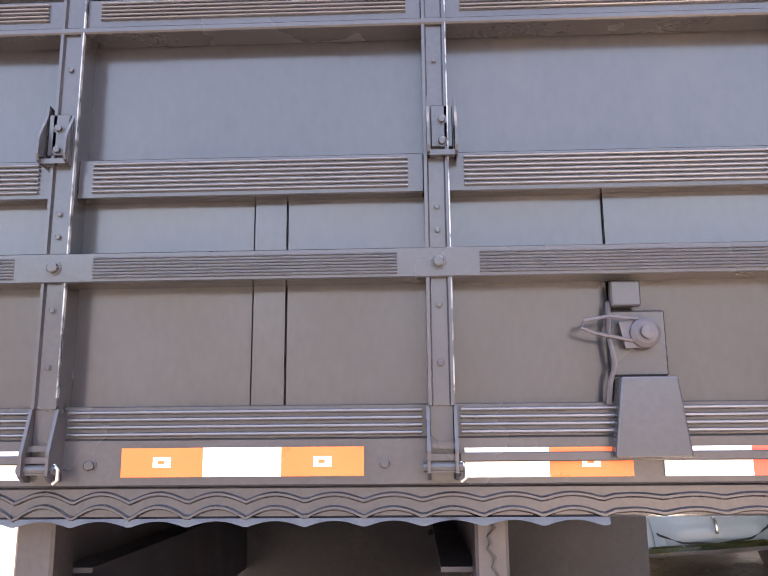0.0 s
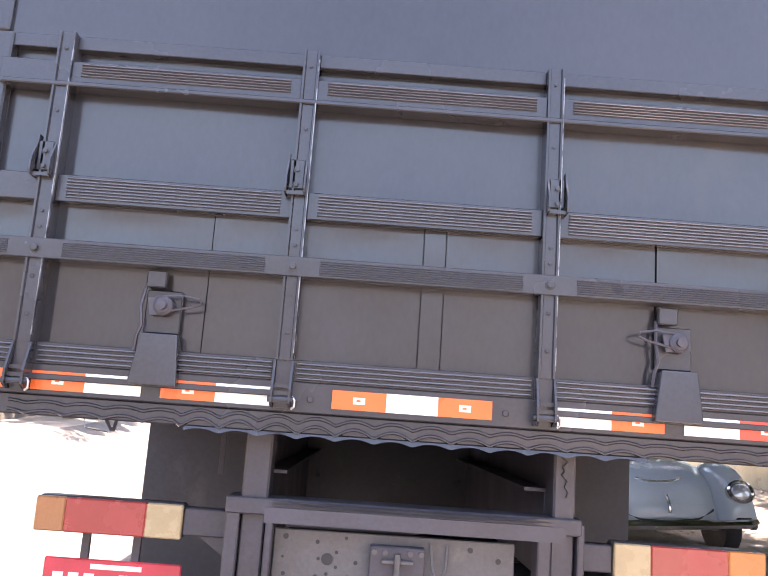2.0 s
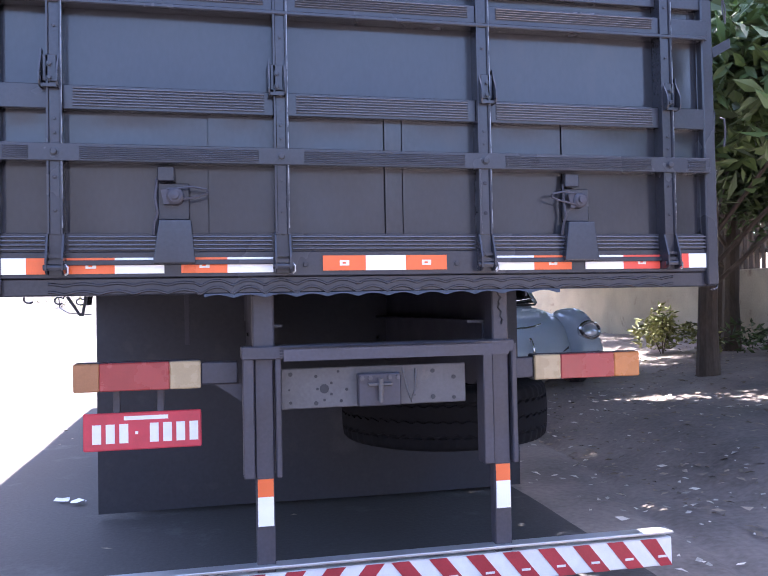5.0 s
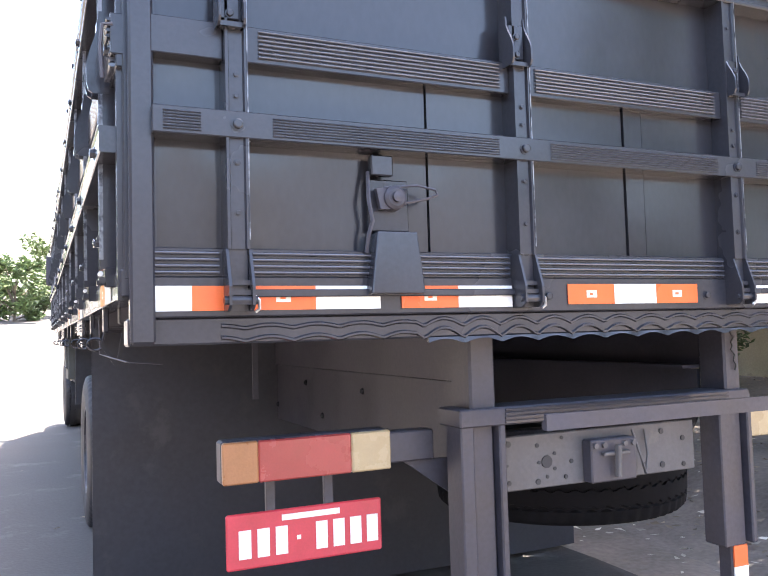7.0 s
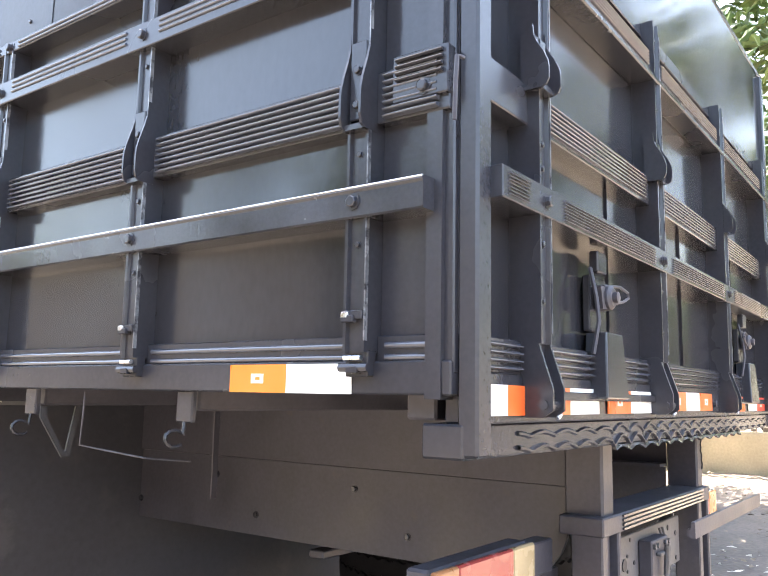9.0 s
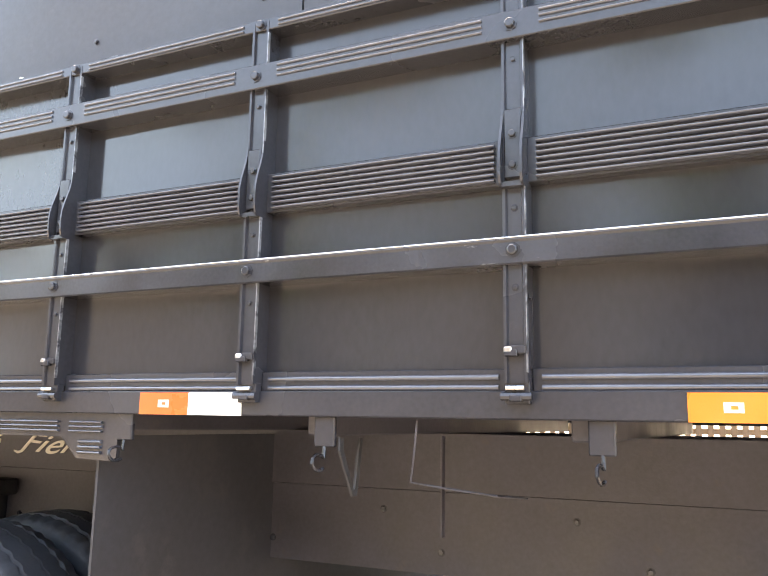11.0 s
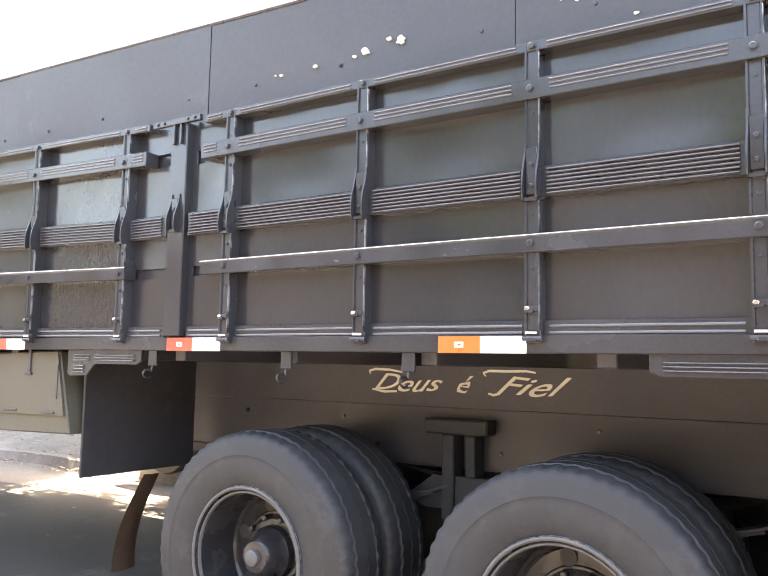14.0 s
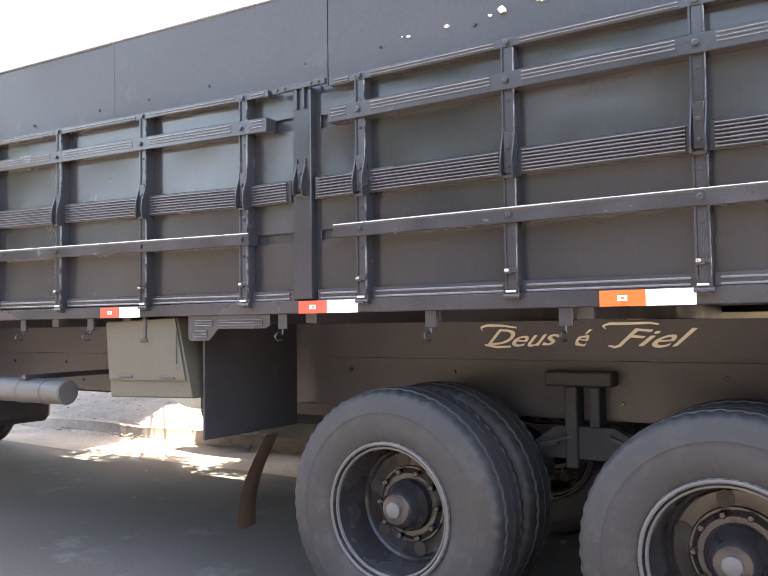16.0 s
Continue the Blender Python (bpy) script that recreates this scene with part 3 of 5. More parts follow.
    rail(gate, place, q1, q2, 2.074, 2.136, 0.036, posts, 3, 0.06, rz=(2.094, 2.133))
    rail(gate, place, q1, q2, 2.228, 2.258, 0.024, posts, 2, 0.05)
    return gate


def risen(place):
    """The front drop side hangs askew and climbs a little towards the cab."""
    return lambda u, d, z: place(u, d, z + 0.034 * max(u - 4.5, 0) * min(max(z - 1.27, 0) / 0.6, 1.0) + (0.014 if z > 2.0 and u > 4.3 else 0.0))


def boarded(place):
    """The upper boards stand inside the stakes, and the front ones climb towards the cab."""
    return lambda u, d, z: place(u, d - 0.052, z + 0.036 * max(u - 3.7, 0) * min(max(z - 2.2, 0) / 0.4, 1.0))


SIDE_LABEL = "ribbed grey-blue drop side with posts and rails"
for place, w in ((near_side, 1), (far_side, -1)):
    side_gate(place, POSTS_SIDE_REAR, 0.03, 4.175, "side_gate", SIDE_LABEL)
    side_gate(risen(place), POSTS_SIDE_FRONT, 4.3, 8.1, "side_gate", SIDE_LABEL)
    high = boarded(place)
    bm = bmesh.new()
    for y0, y1 in ((0.03, 3.7), (3.7, 8.1)):
        box(bm, y0, y1, -0.045, -0.022, 2.2, 2.672)
    board = part("side_board", placed(bm, high), PAINT, truck)
    for k in range(6):
        panel(board, high, 0.03 if k == 0 else 0.002 + 1.382 * k, min(1.38 + 1.382 * k, 8.1), 2.205, 2.67, -0.006 + 0.002 * (k % 2), name="upper_sheet", mat=BOARD, dent=-0.006)
        for u in (0.12, 0.7, 1.12):
            bolt_on(board, high, u + 1.382 * k, -0.007, 2.37, 0.55)
    part("rim", placed(tube(bmesh.new(), [(0.02, -0.012, 2.672), (3.7, -0.012, 2.674), (8.1, -0.012, 2.672)], 0.012), high), PAINT, board, smooth=True)
    if place is near_side:
        rnd = random.Random(5)
        for y, z, r in ((2.38, 2.31, 0.02), (2.56, 2.40, 0.03), (2.61, 2.41, 0.016), (3.2, 2.41, 0.045), (3.25, 2.425, 0.03), (3.35, 2.4, 0.04), (3.4, 2.39, 0.022), (3.58, 2.39, 0.025), (3.75, 2.385, 0.02), (3.78, 2.39, 0.012)):
            r *= 0.45 if r > 0.035 else 0.35
            ring = [(y + 1.3 * r * rnd.uniform(0.4, 1.1) * math.cos(a), z + 0.8 * r * rnd.uniform(0.4, 1.1) * math.sin(a)) for a in np.linspace(0, 5.7, 11)]
            part("paint_chip", placed(prism(bmesh.new(), ring, "y", -0.014, -0.0025), high), LETTER, board, "peeled pale patch")
    # fixed stake between the two drop sides
    bm = box(bmesh.new(), 4.188, 4.284, -0.05, 0.012, 1.364, 2.25, 0.004)
    stake = part("stake", placed(bm, place), PAINT, truck)
    part("backing_strip", placed(box(bmesh.new(), 4.166, 4.306, -0.044, -0.03, 1.37, 2.26, 0.002), place), PAINT, stake)
    hook(stake, place, 4.236, 1.79, 1.95, 0.014, 0.03, 0.022)
    bm = bmesh.new()
    for s in (-0.02, 0.02):
        box(bm, 4.236 + s - 0.006, 4.236 + s + 0.006, 0.014, 0.026, 2.16, 2.25, 0.002)
    box(bm, 4.1, 4.38, 0.012, 0.03, 2.243, 2.268, 0.002)
    for u in (4.13, 4.17, 4.31, 4.35):
        bolt_on(stake, place, u, 0.03, 2.256, 0.6)
    part("stake_latch", placed(bm, place), PAINT, stake)
    # bottom side rail with its tapes
    bm = box(bmesh.new(), 0.028, 8.1, -0.06, -0.003, 1.306, 1.362, 0.003)
    side_rail = part("side_sill", placed(bm, place), PAINT, truck)
    for k, end in enumerate((0.224, 1.47, 2.702, 3.967, 5.258)):
        a = 0.152
        tape(side_rail, place, end, 1.306, 1.358, -0.002, ((WHITE, a), ((ORANGE, AMBER, AMBER, RED, RED)[k], 0.148)))
    # corner post
    bm = bmesh.new()
    box(bm, -0.012, 0.026, -0.066, -0.018, 1.21, 2.3, 0.005)
    box(bm, -0.012, 0.02, -0.05, -0.004, 2.3, 2.742, 0.005)
    cp = part("corner_post", placed(bm, place), PAINT, truck)
    part("corner_sheet", placed(box(bmesh.new(), 0.02, 0.182, -0.05, -0.022, 1.4, 2.25, 0.003), place), PAINT, cp)
    bm = bmesh.new()
    box(bm, 0.028, 0.14, -0.014, 0.012, 1.80, 1.885, 0.002)
    ribbed(bm, 0.036, 0.13, 1.835, 1.882, 0.0, 0.02, 4, 0.008)
    bolt_on(cp, place, 0.075, 0.012, 1.818)
    part("corner_plate", placed(bm, place), PAINT, cp)
    part("gate_pin", placed(tube(bmesh.new(), [(0.01, 0.0, 2.33), (0.01, 0.04, 2.33), (0.01, 0.05, 2.322)], 0.006), place), STEEL, cp, smooth=True)
    part("pin_loop", placed(tube(bmesh.new(), [(0.01, 0.045, 2.325), (0.004, 0.052, 2.27), (0.012, 0.056, 2.22), (0.018, 0.05, 2.27), (0.012, 0.045, 2.32)], 0.003, 6), place), STEEL, cp, smooth=True)
    part("stop_block", placed(prism(bmesh.new(), [(-0.02, 2.075), (-0.02, 2.115), (0.055, 2.155), (0.058, 2.118)], "x", -0.012, 0.006), place), PAINT, cp)
    part("pin_hook", placed(tube(bmesh.new(), [(0.0, 0.01, 1.85), (0.0, 0.03, 1.846), (0.0, 0.034, 1.8), (0.004, 0.03, 1.74)], 0.004, 6), place), STEEL, cp, smooth=True)
    # end of the wheel-arch skirt: a ribbed plate with a drop
    for sgn, u0 in ((1, 1.85), (-1, 4.94)):
        def at(v):
            return u0 + sgn * v
        pts = [(at(0), 1.308), (at(0.5), 1.308), (at(0.5), 1.262), (at(0.47), 1.246), (at(0.19), 1.246), (at(0.135), 1.194), (at(0.02), 1.19), (at(0), 1.2)]
        bm = bmesh.new()
        prism(bm, [(u, z) for u, z in pts], "y", -0.03, -0.018)
        plate = part("arch_plate", placed(bm, place), PAINT, truck)
        bm = bmesh.new()
        a, b = sorted((at(0.2), at(0.46)))
        ribbed(bm, a, b, 1.258, 1.292, -0.02, -0.01, 3, 0.008)
        a, b = sorted((at(0.05), at(0.16)))
        ribbed(bm, a, b, 1.258, 1.292, -0.02, -0.01, 3, 0.008)
        a, b = sorted((at(0.05), at(0.125)))
        ribbed(bm, a, b, 1.205, 1.245, -0.02, -0.01, 3, 0.008)
        part("ribs", placed(bm, place), RIBS, plate, smooth=True)
    # rope cleats under the sill
    for u in (0.675, 1.262, 1.83, 3.125, 3.648, 4.37, 5.66, 6.25) if place is near_side else (0.06, 3.125, 3.648, 4.37, 5.66, 6.25):
        bm = bmesh.new()
        box(bm, u - 0.025, u + 0.025, -0.03, -0.016, 1.242, 1.308, 0.003)
        cl = part("rope_cleat", placed(bm, place), PAINT, truck)
        bm = bmesh.new()
        tube(bm, [(u, -0.02, 1.245)] + [(u + 0.004 * math.sin(a), 0.004 + 0.021 * math.sin(a - 0.5), 1.21 + 0.017 * math.cos(a - 0.5)) for a in np.linspace(-0.6, 4.4, 10)], 0.004, 6)
        part("cleat_hook", placed(bm, place), RIM, cl, smooth=True)
# bent strap under the bed
strap = [(-1.275, 1.262), (-1.275, 1.235), (-1.21, 1.135), (-1.19, 1.135), (-1.165, 1.262), (-1.18, 1.262), (-1.2, 1.15), (-1.206, 1.15), (-1.258, 1.236), (-1.258, 1.262)]
part("strap", prism(bmesh.new(), strap, "y", 1.226, 1.232), RUBBER, truck)
# loose rod under the bed
part("bent_rod", tube(bmesh.new(), [(-1.27, 1.05, 1.3), (-1.268, 1.055, 1.25), (-1.265, 1.065, 1.176), (-1.24, 1.0, 1.166), (-1.2, 0.9, 1.152), (-1.1, 0.865, 1.142)], 0.0025, 6), STEEL, truck)

# flat stay inboard of it
part("stay", box(bmesh.new(), -0.732, -0.71, 1.2, 1.206, 0.99, 1.262, 0.001), STEEL, truck)

# floor and cross beams
part("bed_floor", box(bmesh.new(), -1.25, 1.25, 0.06, 8.08, 1.345, 1.38), STEEL, truck)
part("head_board", box(bmesh.new(), -1.28, 1.28, 8.06, 8.12, 1.31, 2.75, 0.01), PAINT, truck)
for y in np.arange(0.12, 8.0, 0.59):
    part("cross_beam", box(bmesh.new(), -1.24, 1.24, y - 0.03, y + 0.03, 1.265, 1.345, 0.004), STEEL, truck)
for s in (-1, 1):
    bm = bmesh.new()
    o = [(s * 0.43, 1.085), (s * 0.43, 1.264), (s * 0.35, 1.264), (s * 0.35, 1.254), (s * 0.42, 1.254), (s * 0.42, 1.095), (s * 0.35, 1.095), (s * 0.35, 1.085)]
    prism(bm, o, "y", 0.205, 10.4)
    part("chassis_rail", bm, STEEL, truck)
    # deep main frame under it, with a rounded tail
    end = [(0.206 + 0.16 * (1 - math.sin(a)), 0.835 + 0.16 * (1 - math.cos(a))) for a in np.linspace(math.pi / 2, 0, 7)]
    out = [(0.206, 1.082), *[(y, z) for y, z in end], (8.9, 0.82), (9.2, 0.9), (10.3, 0.9), (10.3, 1.082)]
    part("main_frame", prism(bmesh.new(), out, "x", s * 0.415 - 0.006, s * 0.415 + 0.006), STEEL, truck)
    part("frame_flange", box(bmesh.new(), min(s * 0.34, s * 0.421), max(s * 0.34, s * 0.421), 2.1, 8.9, 0.822, 0.8335, 0.002), STEEL, truck)
    for y in np.arange(0.7, 8.4, 0.62):
        bolt_on(truck, near_side if s < 0 else far_side, y, -1.3 + 0.422, 0.9, 0.8)
        bolt_on(truck, near_side if s < 0 else far_side, y + 0.2, -1.3 + 0.422, 1.02, 0.8)
part("engine", box(bmesh.new(), -0.36, 0.36, 8.4, 10.2, 0.45, 1.06, 0.05), STEEL, truck)
for y in (3.29, 4.9, 6.3, 7.7):
    part("frame_crossmember", box(bmesh.new(), -0.41, 0.41, y - 0.04, y + 0.04, 0.86, 1.06, 0.006), STEEL, truck)
# tail end of the chassis: uprights, ribbed cross member, hangers
for s, x0, x1 in ((-1, -0.461, -0.386), (1, 0.411, 0.473)):
    part("upright", box(bmesh.new(), x0, x1, 0.1, 0.2, 1.01, 1.206, 0.006), STEEL, truck)
    xm = (x0 + x1) / 2
    for a, b in ((-0.073, -0.035), (0.038, 0.058)):
        bm = box(bmesh.new(), xm + a, xm + b, 0.09, 0.17, 0.57, 1.013, 0.004)
        part("hanger", bm, STEEL, truck)
    arm = part("bumper_arm", box(bmesh.new(), xm - 0.032, xm + 0.032, 0.11, 0.16, 0.2, 0.99, 0.004), STEEL, truck)
    part("reflector", box(bmesh.new(), xm - 0.027, xm + 0.027, 0.104, 0.109, 0.505, 0.566), AMBER, arm, "orange-red reflector block")
    part("reflector", box(bmesh.new(), xm - 0.027, xm + 0.027, 0.104, 0.109, 0.405, 0.505), WHITE, arm, "white reflector block")
bm = box(bmesh.new(), -0.5, 0.49, 0.085, 0.2, 0.978, 1.024, 0.004)
ribbed(bm, -0.37, 0.4, 0.982, 1.02, -0.09, -0.07, 1)
beam = part("cross_member", bm, STEEL, truck)
bm = bmesh.new()
for k in range(4):
    box(bm, -0.37, 0.4, 0.08, 0.09, 0.983 + 0.0105 * k, 0.9885 + 0.0105 * k)
part("ribs", bm, PAINT, beam)
part("cable", tube(bmesh.new(), [(0.43, 0.095, 1.205), (0.437, 0.094, 1.187), (0.448, 0.094, 1.179), (0.434, 0.094, 1.164), (0.44, 0.094, 1.152), (0.432, 0.094, 1.143), (0.447, 0.094, 1.126), (0.441, 0.094, 1.11), (0.451, 0.094, 1.096), (0.446, 0.095, 1.08)], 0.0028, 5), RUBBER, truck, "thin black cable", smooth=True)
# tow plate with holes and a coupling
plate = part("tow_plate", box(bmesh.new(), -0.363, 0.316, 0.14, 0.15, 0.797, 0.94, 0.003), DUSTY, truck, "drilled dusty tow plate")
for x, z, r in ((-0.33, 0.92, 0.008), (-0.24, 0.91, 0.006), (-0.33, 0.82, 0.006), (-0.24, 0.815, 0.008), (-0.21, 0.865, 0.017), (-0.13, 0.86, 0.006), (0.19, 0.915, 0.008), (0.27, 0.89, 0.008), (0.19, 0.82, 0.009), (0.27, 0.815, 0.007), (-0.335, 0.865, 0.004), (-0.235, 0.865, 0.005), (-0.185, 0.885, 0.005), (-0.185, 0.845, 0.005), (-0.21, 0.825, 0.005), (-0.16, 0.925, 0.005), (-0.15, 0.82, 0.006), (0.12, 0.83, 0.004)):
    part("hole", lathe(bmesh.new(), [(0.137, r), (0.1395, r)], "y", (x, 0, z), 10), RUBBER, plate)
bm = box(bmesh.new(), -0.093, 0.062, 0.1, 0.14, 0.80, 0.915, 0.004)
tow = part("coupling", bm, STEEL, plate)
bm = bmesh.new()
box(bm, -0.06, 0.03, 0.085, 0.1, 0.872, 0.882, 0.002)
tube(bm, [(-0.016, 0.085, 0.815), (-0.016, 0.08, 0.9)], 0.009)
tube(bm, [(0.075, 0.13, 0.93), (0.085, 0.11, 0.86), (0.1, 0.11, 0.81), (0.12, 0.12, 0.86), (0.125, 0.135, 0.925)], 0.004, 6)
for x in (-0.08, -0.05, 0.02, 0.05):
    bolt(bm, x, 0.092, 0.9, 0.008)
part("coupling_pin", bm, DUSTY, plate, smooth=True)


# tail lamps and the plate
def tail_lamp(x0, x1, z0, z1, cells):
    body = part("tail_lamp", box(bmesh.new(), x0, x1, 0.215, 0.27, z0, z1, 0.006), STEEL, truck, "long tail lamp with amber, red and clear lenses")
    w = x1 - x0
    for a, b, m in cells:
        bm = bmesh.new()
        box(bm, x0 + a * w, x0 + b * w, 0.197, 0.214, z0 + 0.002, z1 - 0.002, 0.004)
        part("lens", bm, m, body)
    return body


tail_lamp(-1.062, -0.638, 0.877, 0.978, ((0, 0.2, LENS_DULL), (0.2, 0.75, LENS_RED), (0.75, 1, LENS_CLEAR)))
tail_lamp(0.616, 1.061, 0.857, 0.957, ((0, 0.245, LENS_CLEAR), (0.245, 0.755, LENS_RED), (0.755, 1, LENS_AMBER)))
part("lamp_arm", box(bmesh.new(), -0.638, -0.51, 0.21, 0.26, 0.89, 0.968, 0.004), STEEL, truck)
part("lamp_gusset", prism(bmesh.new(), [(-0.59, 0.888), (-0.45, 0.888), (-0.45, 0.79)], "y", 0.225, 0.235), STEEL, truck)
part("lamp_arm", box(bmesh.new(), 0.49, 0.616, 0.21, 0.26, 0.868, 0.946, 0.004), STEEL, truck)
for x in (-0.93, -0.78):
    part("plate_bracket", box(bmesh.new(), x - 0.012, x + 0.012, 0.27, 0.285, 0.77, 0.89, 0.002), STEEL, truck)
number_plate = part("number_plate", box(bmesh.new(), -1.042, -0.64, 0.266, 0.272, 0.665, 0.797, 0.004), PLATE_RED, truck, "red number plate with white bars")
for k in range(8):
    x = -1.012 + 0.0455 * k + (0.012 if k > 2 else 0)
    if k == 3:
        part("bar", box(bmesh.new(), x - 0.004, x + 0.006, 0.2635, 0.266, 0.72, 0.73), PLATE_WHITE, number_plate)
        continue
    part("bar", box(bmesh.new(), x, x + 0.03, 0.2635, 0.266, 0.69, 0.757), PLATE_WHITE, number_plate)
part("bar", box(bmesh.new(), -0.905, -0.755, 0.2635, 0.266, 0.77, 0.784), PLATE_WHITE, number_plate)

# bumper board with slanted stripes
guard = part("underrun_guard", box(bmesh.new(), -1.13, 1.12, 0.1, 0.14, 0.138, 0.245, 0.004), PLATE_WHITE, truck, "red and white striped underrun board")
part("top_strip", box(bmesh.new(), -1.13, 1.12, 0.085, 0.145, 0.262, 0.272, 0.002), ALU, guard)
for k in range(8):
    for s in (-1, 1):
        x = 0.012 + 0.139 * k
        pts = [(s * x, 0.2435), (s * (x + 0.066), 0.2435), (s * min(x + 0.15, 1.118), 0.1395), (s * min(x + 0.084, 1.118), 0.1395)]
        if x + 0.12 < 1.118:
            part("stripe", prism(bmesh.new(), pts, "y", 0.096, 0.0995), STRIPE, guard)
            part("approval_mark", box(bmesh.new(), s * (x + 0.09) - 0.017, s * (x + 0.09) + 0.017, 0.0935, 0.0958, 0.172, 0.18), PLATE_WHITE, guard)

# wide rubber flap behind the wheels, smaller ones before them
bm = bmesh.new()
nx, nz = 24, 12
g = [[[bm.verts.new((-1.24 + 2.49 * i / nx, y0 + 0.012 * math.sin(7 * i / nx) * (1 - j / nz), 0.03 + 1.22 * j / nz)) for j in range(nz + 1)] for i in range(nx + 1)] for y0 in (1.946, 1.954)]
for i in range(nx):
    for j in range(nz):
        bm.faces.new((g[0][i][j], g[0][i + 1][j], g[0][i + 1][j + 1], g[0][i][j + 1]))
        bm.faces.new((g[1][i][j], g[1][i][j + 1], g[1][i + 1][j + 1], g[1][i + 1][j]))
for i in range(nx):
    for j in (0, nz):
        bm.faces.new((g[0][i][j], g[0][i + 1][j], g[1][i + 1][j], g[1][i][j]))
for j in range(nz):
    for i in (0, nx):
        bm.faces.new((g[0][i][j], g[0][i][j + 1], g[1][i][j + 1], g[1][i][j]))
part("mud_flap", bm, FLAP, truck, "wide dusty rubber mud flap")
for s in (-1, 1):
    part("mudguard_panel", box(bmesh.new(), min(s * 1.19, s * 0.5), max(s * 1.19, s * 0.5), 4.93, 4.945, 0.72, 1.28, 0.004), FLAP, truck)
    bm = bmesh.new()
    rows = []
    for k in range(9):
        t = k / 8
        y, z = 4.69 + 0.17 * math.sin(1.7 * t), 0.74 - 0.46 * t
        w = 0.045 * (1 + 0.5 * t)
        rows.append([bm.verts.new((s * (0.97 + w * a), y + 0.012 * a * a, z)) for a in (-1, -0.4, 0.3, 1)])
    for r0, r1 in zip(rows, rows[1:]):
        for i in range(3):
            bm.faces.new((r0[i], r0[i + 1], r1[i + 1], r1[i]))
    bmesh.ops.solidify(bm, geom=bm.faces, thickness=0.006)
    part("curled_flap", bm, material("worn_brown_rubber", (0.11, 0.07, 0.05), rough=0.8, vary=0.3, scale=6, fine=60, bump=0.1), truck, "curled brown rubber flap", smooth=True)


# wheels
def tyre_mesh(s):
    """One tyre with worn lugs on its shoulders and three grooves round the tread."""
    bm = bmesh.new()
    side = [(0.12, 0.285), (0.128, 0.30), (0.139, 0.34), (0.143, 0.385), (0.141, 0.40), (0.143, 0.404), (0.138, 0.435), (0.131, 0.46)]
    tread = [(0.126, 0.476), (0.112, 0.49), (0.078, 0.4955), (0.074, 0.4865), (0.066, 0.4865), (0.062, 0.4965), (0.005, 0.4985), (0.004, 0.4885)]
    prof = [(a, r, "s") for a, r in side] + [(a, r, "t" if k < 3 else "g" if k in (3, 4, 7) else "m") for k, (a, r) in enumerate(tread)]
    prof += [(-a, r, k) for a, r, k in reversed(prof)] + [(-0.1, 0.276, "s"), (0.1, 0.276, "s")]
    n = 224
    rings = []
    for i in range(n):
        ring = []
        for k, (a, r, kind) in enumerate(prof):
            ph = (i + (2 if a < 0 else 0)) % 4
            if kind == "t" and ph in (0, 1):
                r -= 0.005
            zig = 0.004 * (1 if (i % 4) < 2 else -1) if kind in ("g", "m") else 0
            t = 2 * math.pi * i / n
            ring.append(bm.verts.new((s * (a + zig), r * math.cos(t), r * math.sin(t))))
        rings.append(ring)
    m = len(prof)
    for i in range(n):
        a, b = rings[i], rings[(i + 1) % n]
        for k in range(m):
            bm.faces.new((a[k], a[(k + 1) % m], b[(k + 1) % m], b[k]))
    return bm


